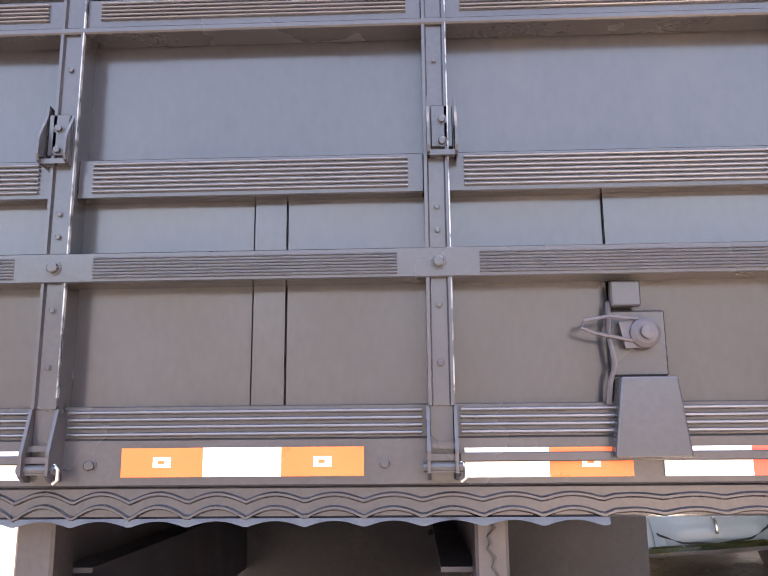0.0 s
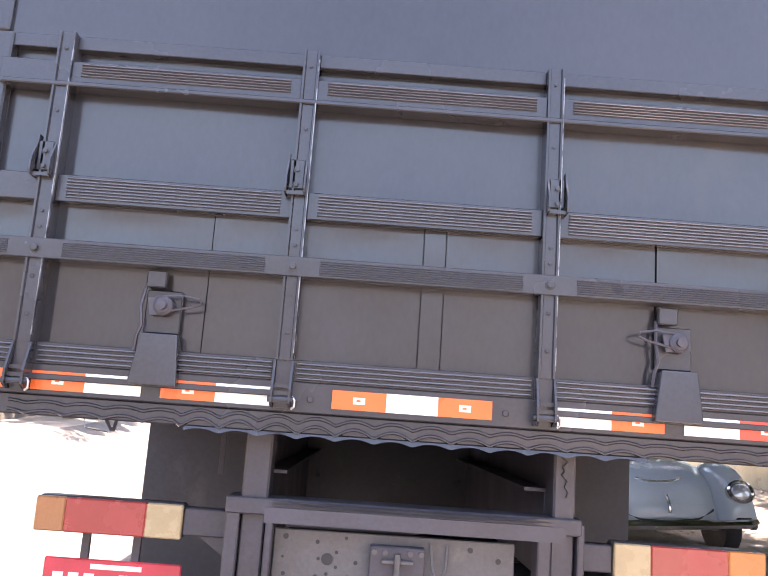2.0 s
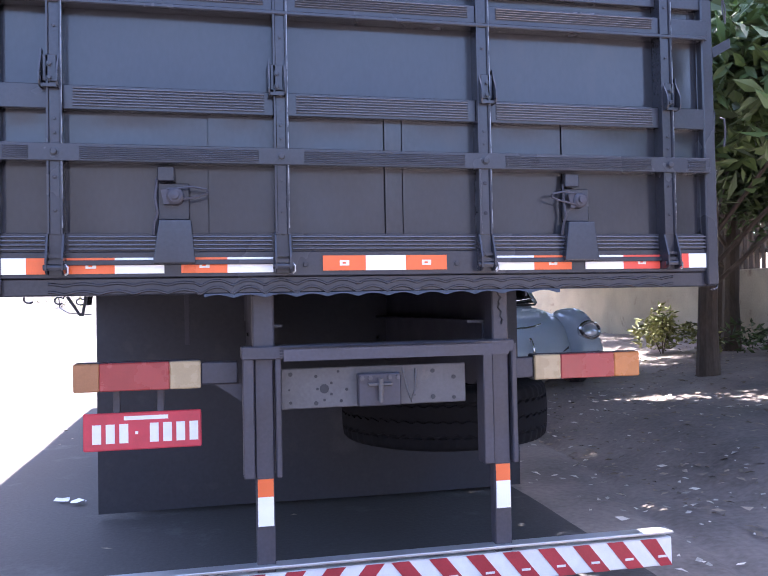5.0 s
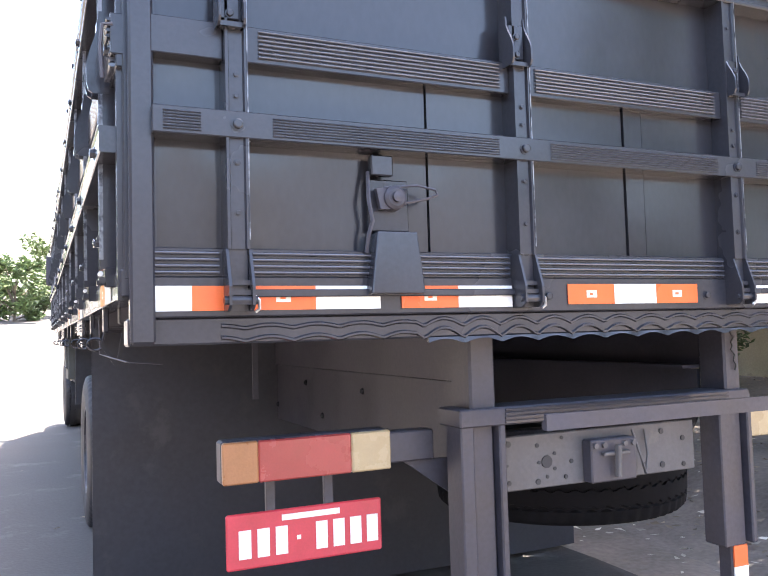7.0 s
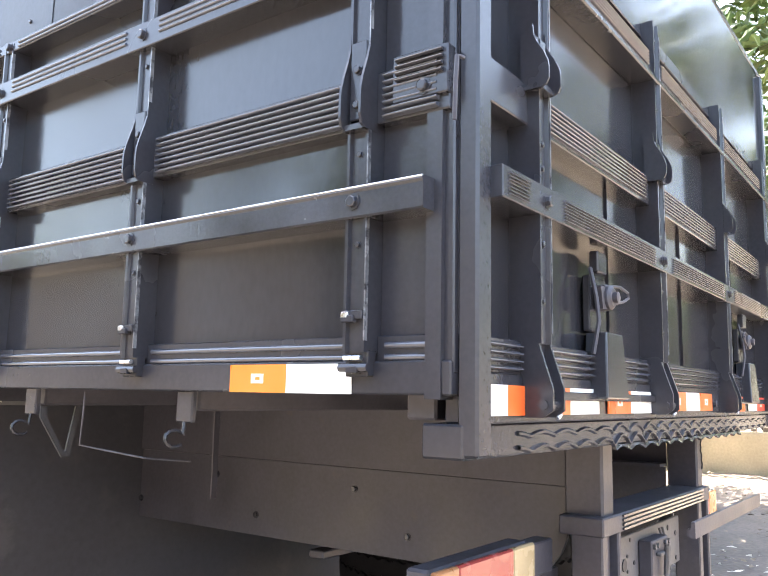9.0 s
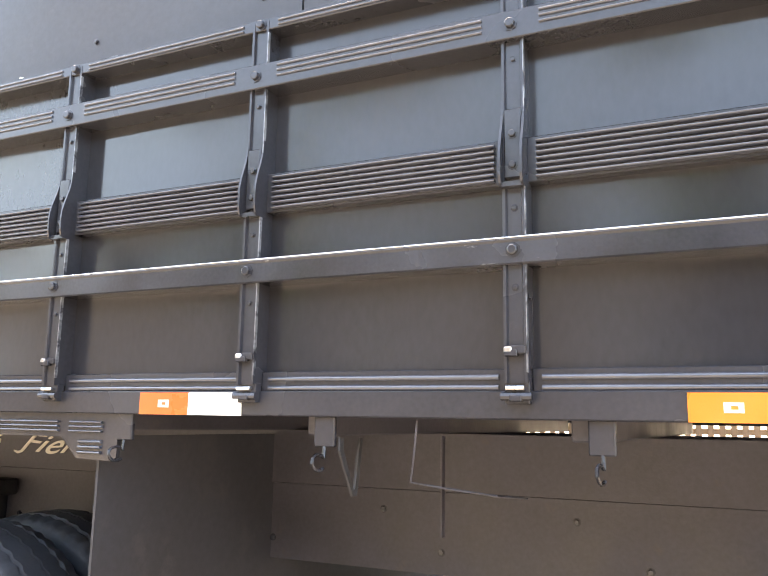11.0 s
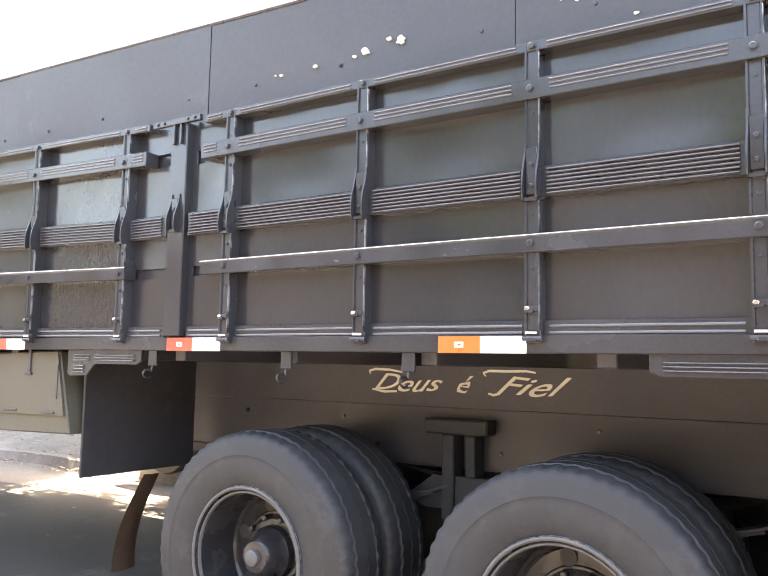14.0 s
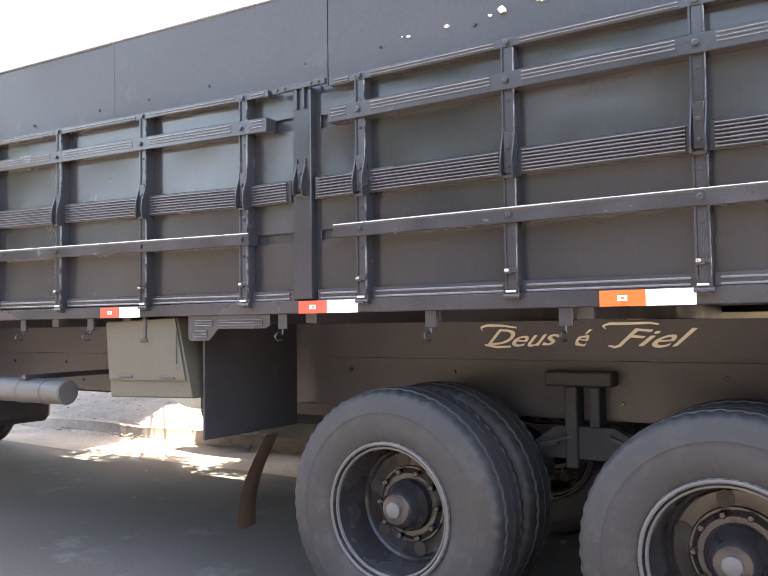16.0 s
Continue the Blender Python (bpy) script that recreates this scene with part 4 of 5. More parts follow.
def wheel(x, y, s, lift=0.0):
    """A dual wheel's outer tyre; s: the side to which its face looks."""
    R, zc = 0.497, 0.497
    bm = tyre_mesh(s)
    hubby = new("wheel", None)
    hubby.parent = truck
    hubby.location = (x, y, zc + lift)
    part("tyre", bm, RUBBER, hubby, "dusty black truck tyre", smooth=True)
    bm = bmesh.new()
    o = s  # outward
    lathe(bm, [(o * 0.12, 0.286), (o * 0.128, 0.284), (o * 0.128, 0.272), (o * 0.112, 0.266), (o * 0.06, 0.25), (o * 0.0, 0.245), (o * -0.06, 0.235), (o * -0.07, 0.225), (o * -0.066, 0.219), (o * -0.075, 0.212), (o * -0.075, 0.2), (o * -0.07, 0.163), (o * -0.064, 0.158), (o * -0.064, 0.15), (o * -0.05, 0.13), (o * -0.05, 0.001)], "x", (0, 0, 0), 48, False)
    rim = part("rim", bm, RIM, hubby, smooth=True)
    part("rim_ring", lathe(bmesh.new(), [(o * 0.122, 0.286), (o * 0.131, 0.282), (o * 0.133, 0.276), (o * 0.129, 0.27), (o * 0.122, 0.272)], "x", (0, 0, 0), 64, False), DUSTY, hubby, smooth=True)
    part("lock_ring", lathe(bmesh.new(), [(o * 0.11, 0.266), (o * 0.118, 0.262), (o * 0.118, 0.256), (o * 0.108, 0.252)], "x", (0, 0, 0), 64, False), DUSTY, hubby, smooth=True)
    for k in range(6):
        a = 2 * math.pi * (k + 0.3) / 6
        part("hand_hole", lathe(bmesh.new(), [(o * -0.068, 0.03), (o * -0.066, 0.03)], "x", (0, 0.187 * math.cos(a), 0.187 * math.sin(a)), 12), RUBBER, hubby)
    bm = bmesh.new()
    lathe(bm, [(o * -0.05, 0.11), (o * -0.02, 0.105), (o * 0.0, 0.085), (o * 0.05, 0.075), (o * 0.065, 0.06), (o * 0.07, 0.03), (o * 0.07, 0.0)], "x", (0, 0, 0), 24)
    part("hub", bm, RIM, hubby, smooth=True)
    bm = bmesh.new()
    lathe(bm, [(o * 0.066, 0.034), (o * 0.085, 0.032), (o * 0.09, 0.024), (o * 0.09, 0.0)], "x", (0, 0, 0), 20)
    part("hub_cap", bm, DUSTY, hubby, smooth=True)
    for k in range(10):
        a = 2 * math.pi * k / 10
        part("wheel_nut", lathe(bmesh.new(), [(o * -0.055, 0.014), (o * -0.03, 0.014), (o * -0.026, 0.009)], "x", (0, 0.14 * math.cos(a), 0.14 * math.sin(a)), 6), RIM, hubby)
    return hubby


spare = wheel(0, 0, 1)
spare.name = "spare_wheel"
# darker copy of the tyre rubber: the shade under the tail is in its colour
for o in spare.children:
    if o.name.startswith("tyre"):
        o.data.materials[0] = material("shaded_spare_rubber", (0.01, 0.01, 0.012), rough=0.9, vary=0.3, scale=5, fine=90, bump=0.1, spec=0.15)
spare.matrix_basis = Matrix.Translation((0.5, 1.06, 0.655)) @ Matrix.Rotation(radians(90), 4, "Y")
part("spare_carrier", box(bmesh.new(), -0.41, 0.9, 1.03, 1.09, 0.79, 0.815, 0.004), STEEL, truck)


AXLES = (2.655, 3.93)
for y in (2.95, 4.22):
    for s in (-1, 1):
        part("brake_chamber", lathe(bmesh.new(), [(-0.07, 0.0), (-0.07, 0.06), (-0.05, 0.075), (-0.005, 0.08), (0.0, 0.086), (0.012, 0.086), (0.017, 0.08), (0.06, 0.07), (0.075, 0.03), (0.075, 0.0)], "y", (s * 0.33, y, 0.66), 18), STEEL, truck, smooth=True)
for s in (-1, 1):
    part("air_hose", tube(bmesh.new(), [(s * 0.36, 1.9, 0.98), (s * 0.35, 2.3, 0.86), (s * 0.34, 2.7, 0.84), (s * 0.33, 2.93, 0.74)], 0.011, 8), RUBBER, truck, smooth=True)
for y in AXLES:
    for s in (-1, 1):
        lift = 0.0 if y > 3 else -0.025
        wheel(s * 1.035, y, s, lift)
        wheel(s * 0.72, y, -s, lift)
    part("axle", lathe(bmesh.new(), [(-0.72, 0.07), (-0.3, 0.08), (-0.2, 0.2), (0, 0.25), (0.2, 0.2), (0.3, 0.08), (0.72, 0.07)], "x", (0, y, 0.5), 20), STEEL, truck, smooth=True)
for s in (-1, 1):
    for k, y0 in itertools.product(range(6), AXLES):
        bm = bmesh.new()
        n = 12
        rows = []
        half = 0.56 - 0.07 * k
        for i in range(n + 1):
            t = -1 + 2 * i / n
            zz = 0.66 - 0.012 * k + 0.1 * t * t * (half / 0.56) ** 2
            rows.append([bm.verts.new((s * 0.5 + a, y0 + t * half, zz + b)) for a, b in ((-0.04, 0), (0.04, 0), (0.04, 0.01), (-0.04, 0.01))])
        for r0, r1 in zip(rows, rows[1:]):
            for q in range(4):
                bm.faces.new((r0[q], r0[(q + 1) % 4], r1[(q + 1) % 4], r1[q]))
        part("leaf_spring", bm, STEEL, truck)
    hx = s * 0.47
    part("hanger_block", box(bmesh.new(), hx - 0.05, hx + 0.05, 3.2, 3.5, 0.975, 1.04, 0.008), RUBBER, truck)
    part("hanger_plate", box(bmesh.new(), hx - 0.05, hx + 0.05, 3.355, 3.41, 0.62, 0.974, 0.006), RUBBER, truck)
    part("hanger_plate", box(bmesh.new(), hx - 0.05, hx + 0.05, 3.255, 3.3, 0.8, 0.974, 0.006), RUBBER, truck)
    part("equalizer", prism(bmesh.new(), [(3.02, 0.7), (3.2, 0.8), (3.46, 0.8), (3.6, 0.7), (3.5, 0.66), (3.1, 0.66)], "x", hx - 0.03, hx + 0.03), RUBBER, truck)

# lettering on the chassis rail, painted in a slanting script
def painted_word(body, y0, y1, height, shear):
    """Mesh of one word, running from y0 to y1 along the near chassis rail."""
    cu = bpy.data.curves.new("words", "FONT")
    cu.body, cu.offset = body, 0.0008
    cu.size, cu.shear, cu.extrude, cu.align_x = 0.15, shear, 0.0015, "LEFT"
    tmp = bpy.data.objects.new("words", cu)
    scene.collection.objects.link(tmp)
    me = bpy.data.meshes.new_from_object(tmp.evaluated_get(bpy.context.evaluated_depsgraph_get()))
    bpy.data.objects.remove(tmp)
    w0, w1 = min(v.co.x for v in me.vertices), max(v.co.x for v in me.vertices)
    for v in me.vertices:
        x, y, z = v.co
        a = (x - w0) / (w1 - w0)
        v.co = (-0.4335 - z, y0 + (y1 - y0) * a, 1.15 + y * height + 0.004 * math.sin(9 * a))
    me.materials.append(LETTER)
    return me


words = new("lettering", painted_word("Deus", 3.82, 3.455, 0.72, 0.6))
words.parent = truck
tagged(words, "cream slanted script lettering on the chassis rail")
for body, y0, y1 in (("\u00e9", 3.385, 3.305), ("Fiel", 3.2, 2.865)):
    o = new("word", painted_word(body, y0, y1, 0.72, 0.6))
    o.parent = words
# brush swashes: lead-in strokes on the two capitals
for pts in (((3.84, 1.222), (3.85, 1.236), (3.815, 1.246), (3.735, 1.244), (3.665, 1.234)), ((3.83, 1.153), (3.765, 1.143), (3.695, 1.146)), ((3.245, 1.226), (3.26, 1.238), (3.23, 1.248), (3.15, 1.248), (3.06, 1.25), (3.02, 1.244)), ((3.235, 1.152), (3.21, 1.146), (3.18, 1.152))):
    bm = bmesh.new()
    n = len(pts)
    rows = []
    for i, (y, z) in enumerate(pts):
        h = 0.002 + 0.0038 * math.sin(math.pi * (i + 0.4) / n)
        rows.append([bm.verts.new((-0.435 + d, y, z + e)) for d, e in ((0, -h), (0, h), (0.0015, h), (0.0015, -h))])
    for r0, r1 in zip(rows, rows[1:]):
        for k in range(4):
            bm.faces.new((r0[k], r0[(k + 1) % 4], r1[(k + 1) % 4], r1[k]))
    bm.faces.new(rows[0])
    bm.faces.new(rows[-1][::-1])
    part("swash", bm, LETTER, words)

# tool box, air tank
tb = Matrix.Translation((-1.24, 5.285, 1.12))
bm = prism(bmesh.new(), [(-0.22, 0.185), (0.3, 0.17), (0.265, -0.215), (-0.325, -0.2)], "x", 0.0, 0.3)
bmesh.ops.bevel(bm, geom=list(bm.edges), offset=0.006, segments=1, affect="EDGES", profile=0.5)
bm.transform(tb)
tool_box = part("tool_box", bm, OLIVE, truck, "olive steel tool box hung under the body")
bm = prism(bmesh.new(), [(-0.22, 0.178), (0.29, 0.163), (0.262, -0.125), (-0.29, -0.117)], "x", -0.012, -0.001)
bm.transform(tb)
lid = part("lid", bm, OLIVE, tool_box)


def fitted(name, bm):
    bm.transform(tb)
    return part(name, bm, STEEL, tool_box)


for y in (-0.17, 0.13):
    fitted("lid_hinge", box(bmesh.new(), -0.018, -0.008, y - 0.05, y + 0.05, -0.112, -0.1, 0.002))
fitted("lid_rod", box(bmesh.new(), -0.016, -0.01, -0.235, -0.225, -0.04, 0.12))
for z in (0.17, -0.06):
    fitted("rivet", lathe(bmesh.new(), [(-0.014, 0.006), (-0.01, 0.006)], "x", (0, -0.235, z), 6))
fitted("latch", box(bmesh.new(), -0.02, -0.01, -0.02, 0.0, 0.08, 0.19, 0.002))
fitted("latch_foot", box(bmesh.new(), -0.022, -0.01, -0.03, 0.02, 0.066, 0.079, 0.002))
bm = bmesh.new()
lathe(bm, [(6.1, 0.0), (6.1, 0.062), (6.11, 0.07), (6.27, 0.072), (6.275, 0.076), (6.29, 0.076), (6.295, 0.072), (6.5, 0.072), (6.505, 0.076), (6.53, 0.076), (6.535, 0.072), (6.74, 0.072), (6.77, 0.05), (6.78, 0.0)], "y", (-1.1, 0, 0.895), 24)
part("air_tank", bm, DUSTY, truck, "dull metal air tank", smooth=True)
part("tank_strap", box(bmesh.new(), -1.16, -0.43, 6.42, 6.46, 0.96, 0.99, 0.004), STEEL, truck)
part("fuel_tank", box(bmesh.new(), 0.5, 1.2, 5.3, 6.8, 0.55, 1.1, 0.08), STEEL, truck)

# cab and mirrors far ahead
cab = part("cab", prism(bmesh.new(), [(8.3, 0.75), (10.35, 0.75), (10.42, 1.3), (10.2, 1.75), (9.9, 2.5), (9.7, 2.62), (8.45, 2.62), (8.3, 2.5)], "x", -1.1, 1.1), PAINT, truck, "truck cab ahead of the body")
for s in (-1, 1):
    part("window", prism(bmesh.new(), [(8.7, 1.75), (9.95, 1.75), (9.75, 2.4), (8.7, 2.4)], "x", s * 1.101, s * 1.106), GLASSY, cab)
    bm = tube(bmesh.new(), [(s * 1.08, 9.8, 2.45), (s * 1.25, 9.86, 2.43), (s * 1.25, 9.86, 1.9), (s * 1.08, 9.8, 1.85)], 0.012)
    part("mirror_arm", bm, STEEL, cab, smooth=True)
    part("mirror", box(bmesh.new(), s * 1.25 - 0.11, s * 1.25 + 0.11, 9.82, 9.88, 1.98, 2.4, 0.02), STEEL, cab)
    wheel(s * 0.98, 10.6, s)
part("windscreen", prism(bmesh.new(), [(10.23, 1.78), (9.94, 2.42), (9.95, 2.43), (10.24, 1.79)], "x", -1.0, 1.0), GLASSY, cab)
part("axle", lathe(bmesh.new(), [(-1.0, 0.06), (1.0, 0.06)], "x", (0, 10.6, 0.5), 12), STEEL, truck)

# ---- ground, bank and what stands round the truck ----


def smooth(a, b, v):
    t = min(max((v - a) / (b - a), 0), 1)
    return t * t * (3 - 2 * t)


def ground_z(x, y):
    y = min(y, 70)
    far = smooth(6.2, 7.6, y)  # the bank turns into a steep edge further along
    gutter = 1.6 + 0.17 * min(max(y - 0.4, -3), 5) + 0.03 * math.sin(3.1 * y)
    return -0.03 * math.exp(-((x - gutter) / 0.06) ** 2) + 0.24 * smooth(2.0, 2.9, x) * (1 - far) + (0.11 * smooth(2.2, 2.225, x) + 0.13 * smooth(2.3, 3.2, x)) * far + 0.25 * smooth(2.4, 7.0, x) + 0.45 * smooth(7.2, 9.4, -x) * smooth(6, 14, y) + 0.095 * max(y - 20, 0) * smooth(18, 30, y)


xs = np.unique(np.concatenate([np.linspace(-1500, -30, 14), np.linspace(-30, -4, 27), np.linspace(-4, 1.0, 22), np.linspace(1.04, 2.6, 53), np.linspace(2.65, 9, 44), np.linspace(9.5, 40, 30), np.linspace(60, 1500, 12)]))
ys = np.unique(np.concatenate([np.linspace(-1500, -30, 12), np.linspace(-28, -4, 13), np.linspace(-4, 12, 65), np.linspace(13, 60, 40), np.linspace(80, 1500, 12)]))
bm = bmesh.new()
grid = [[bm.verts.new((x, y, ground_z(x, y) + (0.012 * noise.noise(Vector((x * 1.3, y * 1.3, 0))) + (0.03 * noise.noise(Vector((x * 2.1, y * 2.1, 4))) if 2.1 < x < 40 else 0)))) for y in ys] for x in xs]
for i in range(len(xs) - 1):
    for j in range(len(ys) - 1):
        f = bm.faces.new((grid[i][j], grid[i + 1][j], grid[i + 1][j + 1], grid[i][j + 1]))
        f.material_index = 1 if xs[i] >= 1.2 or xs[i + 1] < -8 else 0
ground = new("ground", mesh_of("ground", bm, ROAD, True))
ground.data.materials.append(SOIL)
tagged(ground, "dusty grey road with a bank of leaf-littered soil", "ground", kind="structure")
# leaf litter and paper scraps, and pale flecks that paint sun dapples
def scraps(name, label, n, spot, size, mat, category):
    bm = bmesh.new()
    rnd = random.Random(7)
    for _ in range(n):
        x, y = spot(rnd)
        z = ground_z(x, y) + 0.018
        a, s = rnd.uniform(0, 6.3), size * rnd.uniform(0.4, 1.3)
        c = [bm.verts.new((x + s * math.cos(a + k) * (0.5 if i % 2 else 1), y + s * math.sin(a + k) * (0.5 if i % 2 else 1), z + rnd.uniform(0, 0.5 * s))) for i, k in enumerate((0, 1.57, 3.14, 4.71))]
        bm.faces.new(c)
    ob = new(name, mesh_of(name, bm, mat))
    return tagged(ob, label, category, kind="stuff")


scraps("leaf_litter", "dry leaves scattered on the soil bank", 6500, lambda r: (1.95 + 7 * r.random() ** 1.5, r.uniform(-3, 13)), 0.03, LITTER, "leaf litter")
scraps("dapple_flecks", "pale flecks on the dark soil, painted in as sun dapples", 420, lambda r: (1.3 + 2.6 * r.random(), r.uniform(-1.2, 4.6)), 0.032, PALE, "leaf litter")
scraps("road_litter", "small leaves and paper scraps on the road", 90, lambda r: (r.uniform(-5, 1.6), r.uniform(-2.5, 12)), 0.035, LITTER, "litter")


# torn paper lying on the road
for k, (x, y) in enumerate(((-1.51, 2.41), (-1.4, 2.33), (-2.3, 0.9))):
    rnd = random.Random(90 + k)
    bm = bmesh.new()
    ring = [bm.verts.new((x + r * math.cos(a), y + 0.7 * r * math.sin(a), 0.016 + rnd.uniform(0, 0.02))) for a, r in ((0.9 * i, rnd.uniform(0.03, 0.065)) for i in range(7))]
    mid = bm.verts.new((x, y, 0.03))
    for a, b in zip(ring, ring[1:] + ring[:1]):
        bm.faces.new((a, b, mid))
    paper = new("paper_scrap", mesh_of("paper_scrap", bm, PLATE_WHITE))
    tagged(paper, "torn scrap of white paper on the road", "litter", "paper scraps on the road")


def leaf_cloud(bm, centres, n, size, rnd):
    """Small folded leaves round the given clump centres."""
    for _ in range(n):
        c, r = rnd.choice(centres)
        d = Vector((rnd.gauss(0, 1), rnd.gauss(0, 1), rnd.gauss(0, 0.8)))
        p = Vector(c) + d.normalized() * r * rnd.random() ** 0.4
        u = Vector((rnd.gauss(0, 1), rnd.gauss(0, 1), rnd.gauss(0, 0.6))).normalized()
        w = u.orthogonal().normalized()
        w.rotate(Matrix.Rotation(rnd.uniform(0, 6.3), 3, u))
        s = size * rnd.uniform(0.6, 1.4)
        f = u.cross(w) * 0.12 * s
        v = [bm.verts.new(q) for q in (p - u * s, p + w * s * 0.35 + f, p + u * s, p - w * s * 0.35 + f)]
        bm.faces.new(v)


SUNNY = ((1.4, 2.2, 8.2, 9.3), (1.95, 2.2, 7.3, 8.2), (2.3, 3.1, 8.7, 9.8), (1.8, 2.5, 6.95, 7.5), (4.2, 5.2, 6.3, 8.4))


def tree(x, y, h, spread, n, seed, label, size=0.07, low=0.35, lean=(0, 0), reach=(), clear=False):
    rnd = random.Random(seed)
    z0 = ground_z(x, y)
    t = thing("tree", label, "tree")
    t.location = (x, y, z0)
    bm = bmesh.new()
    top = Vector((lean[0], lean[1], h * 0.55))
    tube(bm, [(0, 0, -0.1), (0.02, 0.01, h * 0.12), Vector((0.05, -0.04, h * 0.3)) + top * 0.1, top], [h * 0.026, h * 0.02, h * 0.018, h * 0.012], 10)
    centres = []
    for k in range(13):
        a = k * 2.4 + rnd.uniform(-0.3, 0.3)
        q = low + (0.95 - low) * (k / 12)
        r = spread * (0.45 + 0.55 * math.sin(math.pi * min(q * 1.05, 1))) * rnd.uniform(0.6, 1.05)
        base = top * min(q * 1.1, 1) if q < 0.9 else top
        tip = Vector((lean[0] + r * math.cos(a), lean[1] + r * math.sin(a), h * q + rnd.uniform(-0.3, 0.3)))
        if clear and (tip.x + x < 1.7 or (tip.z + z0 > 2.3 + 0.5 * (tip.y + y) and tip.x + x < 1.6 + 0.56 * (tip.y + y))):
            continue
        mid = base.lerp(tip, 0.5) + Vector((0, 0, 0.12 * h * rnd.random()))
        k_limb = h * (0.45 if clear else 1.0)
        tube(bm, [base * 0.7, mid, tip], [k_limb * 0.012, k_limb * 0.008, k_limb * 0.003], 6)
        for _ in range(5):
            centres.append((tuple(mid.lerp(tip, rnd.uniform(0.2, 1.15)) + Vector((rnd.gauss(0, 0.3), rnd.gauss(0, 0.3), rnd.gauss(0, 0.25))) * spread * 0.3), spread * rnd.uniform(0.13, 0.26)))
    # long low limbs reaching out over given spots, added to shade the ground there
    for gx, gy, gz in reach:
        tip = Vector((gx - x, gy - y, gz - z0))
        mid = (top * 0.9).lerp(tip, 0.55) + Vector((0, 0, 0.25))
        tube(bm, [top * 0.8, mid, tip], [h * 0.006, h * 0.0035, h * 0.001], 6)
        for _ in range(5):
            centres.append((tuple(mid.lerp(tip, rnd.uniform(0.75, 1.06)) + Vector((rnd.gauss(0, 0.26), rnd.gauss(0, 0.3), rnd.gauss(0, 0.12)))), rnd.uniform(0.28, 0.45)))
    if clear:  # kept clear of the truck's body
        centres = [(c, r) for c, r in centres if c[0] + x - r > 1.5 and (c[2] + z0 + r < 2.5 + 0.5 * (c[1] + y) or c[0] + x - r > 1.45 + 0.56 * (c[1] + y))]
    # gaps in the crown that let the sun down on the open soil
    centres = [(c, r) for c, r in centres if not any(x0 - 0.75 * r < c[0] + x - 0.292 * (c[2] + z0) < x1 + 0.75 * r and y0 - 0.75 * r < c[1] + y - 0.336 * (c[2] + z0) < y1 + 0.75 * r for x0, x1, y0, y1 in SUNNY)]
    part("trunk", bm, BARK, t, smooth=True)
    bm = bmesh.new()
    leaf_cloud(bm, centres, n, size, rnd)
    part("crown", bm, LEAF, t)
    return t


tree(4.5, 4.7, 5.0, 3.2, 52000, 3, "dense leafy green tree on the bank beside the truck", 0.075, 0.42, clear=True)
tree(6.2, 6.62, 5.4, 3.0, 44000, 5, "dense leafy green tree on the bank further along", 0.075, 0.42, reach=[(2.2 + 0.6 * a, 5.7 + 0.75 * b, 2.9 + 0.1 * b) for a in range(4) for b in range(3)] + [(2.0 + 0.3 * a, 6.7 + 0.42 * b, 2.75) for a in range(2) for b in range(3)], clear=True)
# trunk hidden by the old car; this tree is added for its shade
tree(5.4, 12.8, 5.0, 2.6, 62000, 6, "leafy green tree near the fence, added to shade the bank", 0.075, 0.45, reach=[(2.1 + 0.65 * a, 11.0 + 0.9 * b, 2.9 + 0.1 * b) for a in range(5) for b in range(4)] + [(3.5 + 0.6 * a, 8.8 + 0.8 * b, 3.0) for a in range(3) for b in range(2)] + [(2.0, 8.8 + 0.42 * b, 3.75) for b in range(3)] + [(2.0 + 0.25 * a, 10.0 + 0.45 * b, 2.8) for a in range(2) for b in range(4)] + [(2.05 + 0.62 * a, 10.5 + 0.7 * b, 3.6 + 0.15 * a) for a in range(5) for b in range(5)], clear=True)
tree(7.0, 8.0, 6.9, 2.4, 26000, 9, "tall leafy green tree on the bank by the garden wall", 0.085, 0.4, clear=True)
# trunk out of view; its limbs are aimed to keep the near bank shaded
tree(5.6, 2.0, 4.4, 2.6, 42000, 4, "leafy green tree added to shade the bank beside the truck", 0.08, 0.5, (-1.1, 0), [(2.15 + 0.6 * a + 0.1 * b, 0.9 + 0.85 * b, 2.35 + 0.25 * b) for a in range(4) for b in range(5)] + [(1.98, 1.1 + 0.3 * b, 2.3 + 0.06 * b) for b in range(9)], True)
# row of short-trunked trees out of view, added so the side panels mirror something dark
for k in range(1, 6):
    tree(-13.5 - (k % 2), -8.0 + 4.2 * k, 7.0, 3.2, 13000, 60 + k, "unseen dark leafy tree behind the street wall, added for reflections", 0.15, 0.06)
# added trees that darken the right panels' reflections and the soil
for x, y, k in ((9.6, -3.0, 1), (9.9, -8.5, 2), (9.4, 10.5, 3)):
    tree(x, y, 6.8, 3.3, 15000, 80 + k, "dense dark tree behind the garden wall, added for shade and reflections", 0.14, 0.2)
tree(-10.0, 24.0, 8.0, 3.4, 22000, 14, "sunlit leafy green tree by the roadside", 0.11, 0.12, reach=[(-9.0 + 0.8 * a, 23.0 + 1.2 * b, 4.4) for a in range(3) for b in range(4)])
tree(-11.5, 27.5, 8.5, 3.4, 7000, 11, "dark leafy tree with a short trunk across the road", 0.13, 0.3)
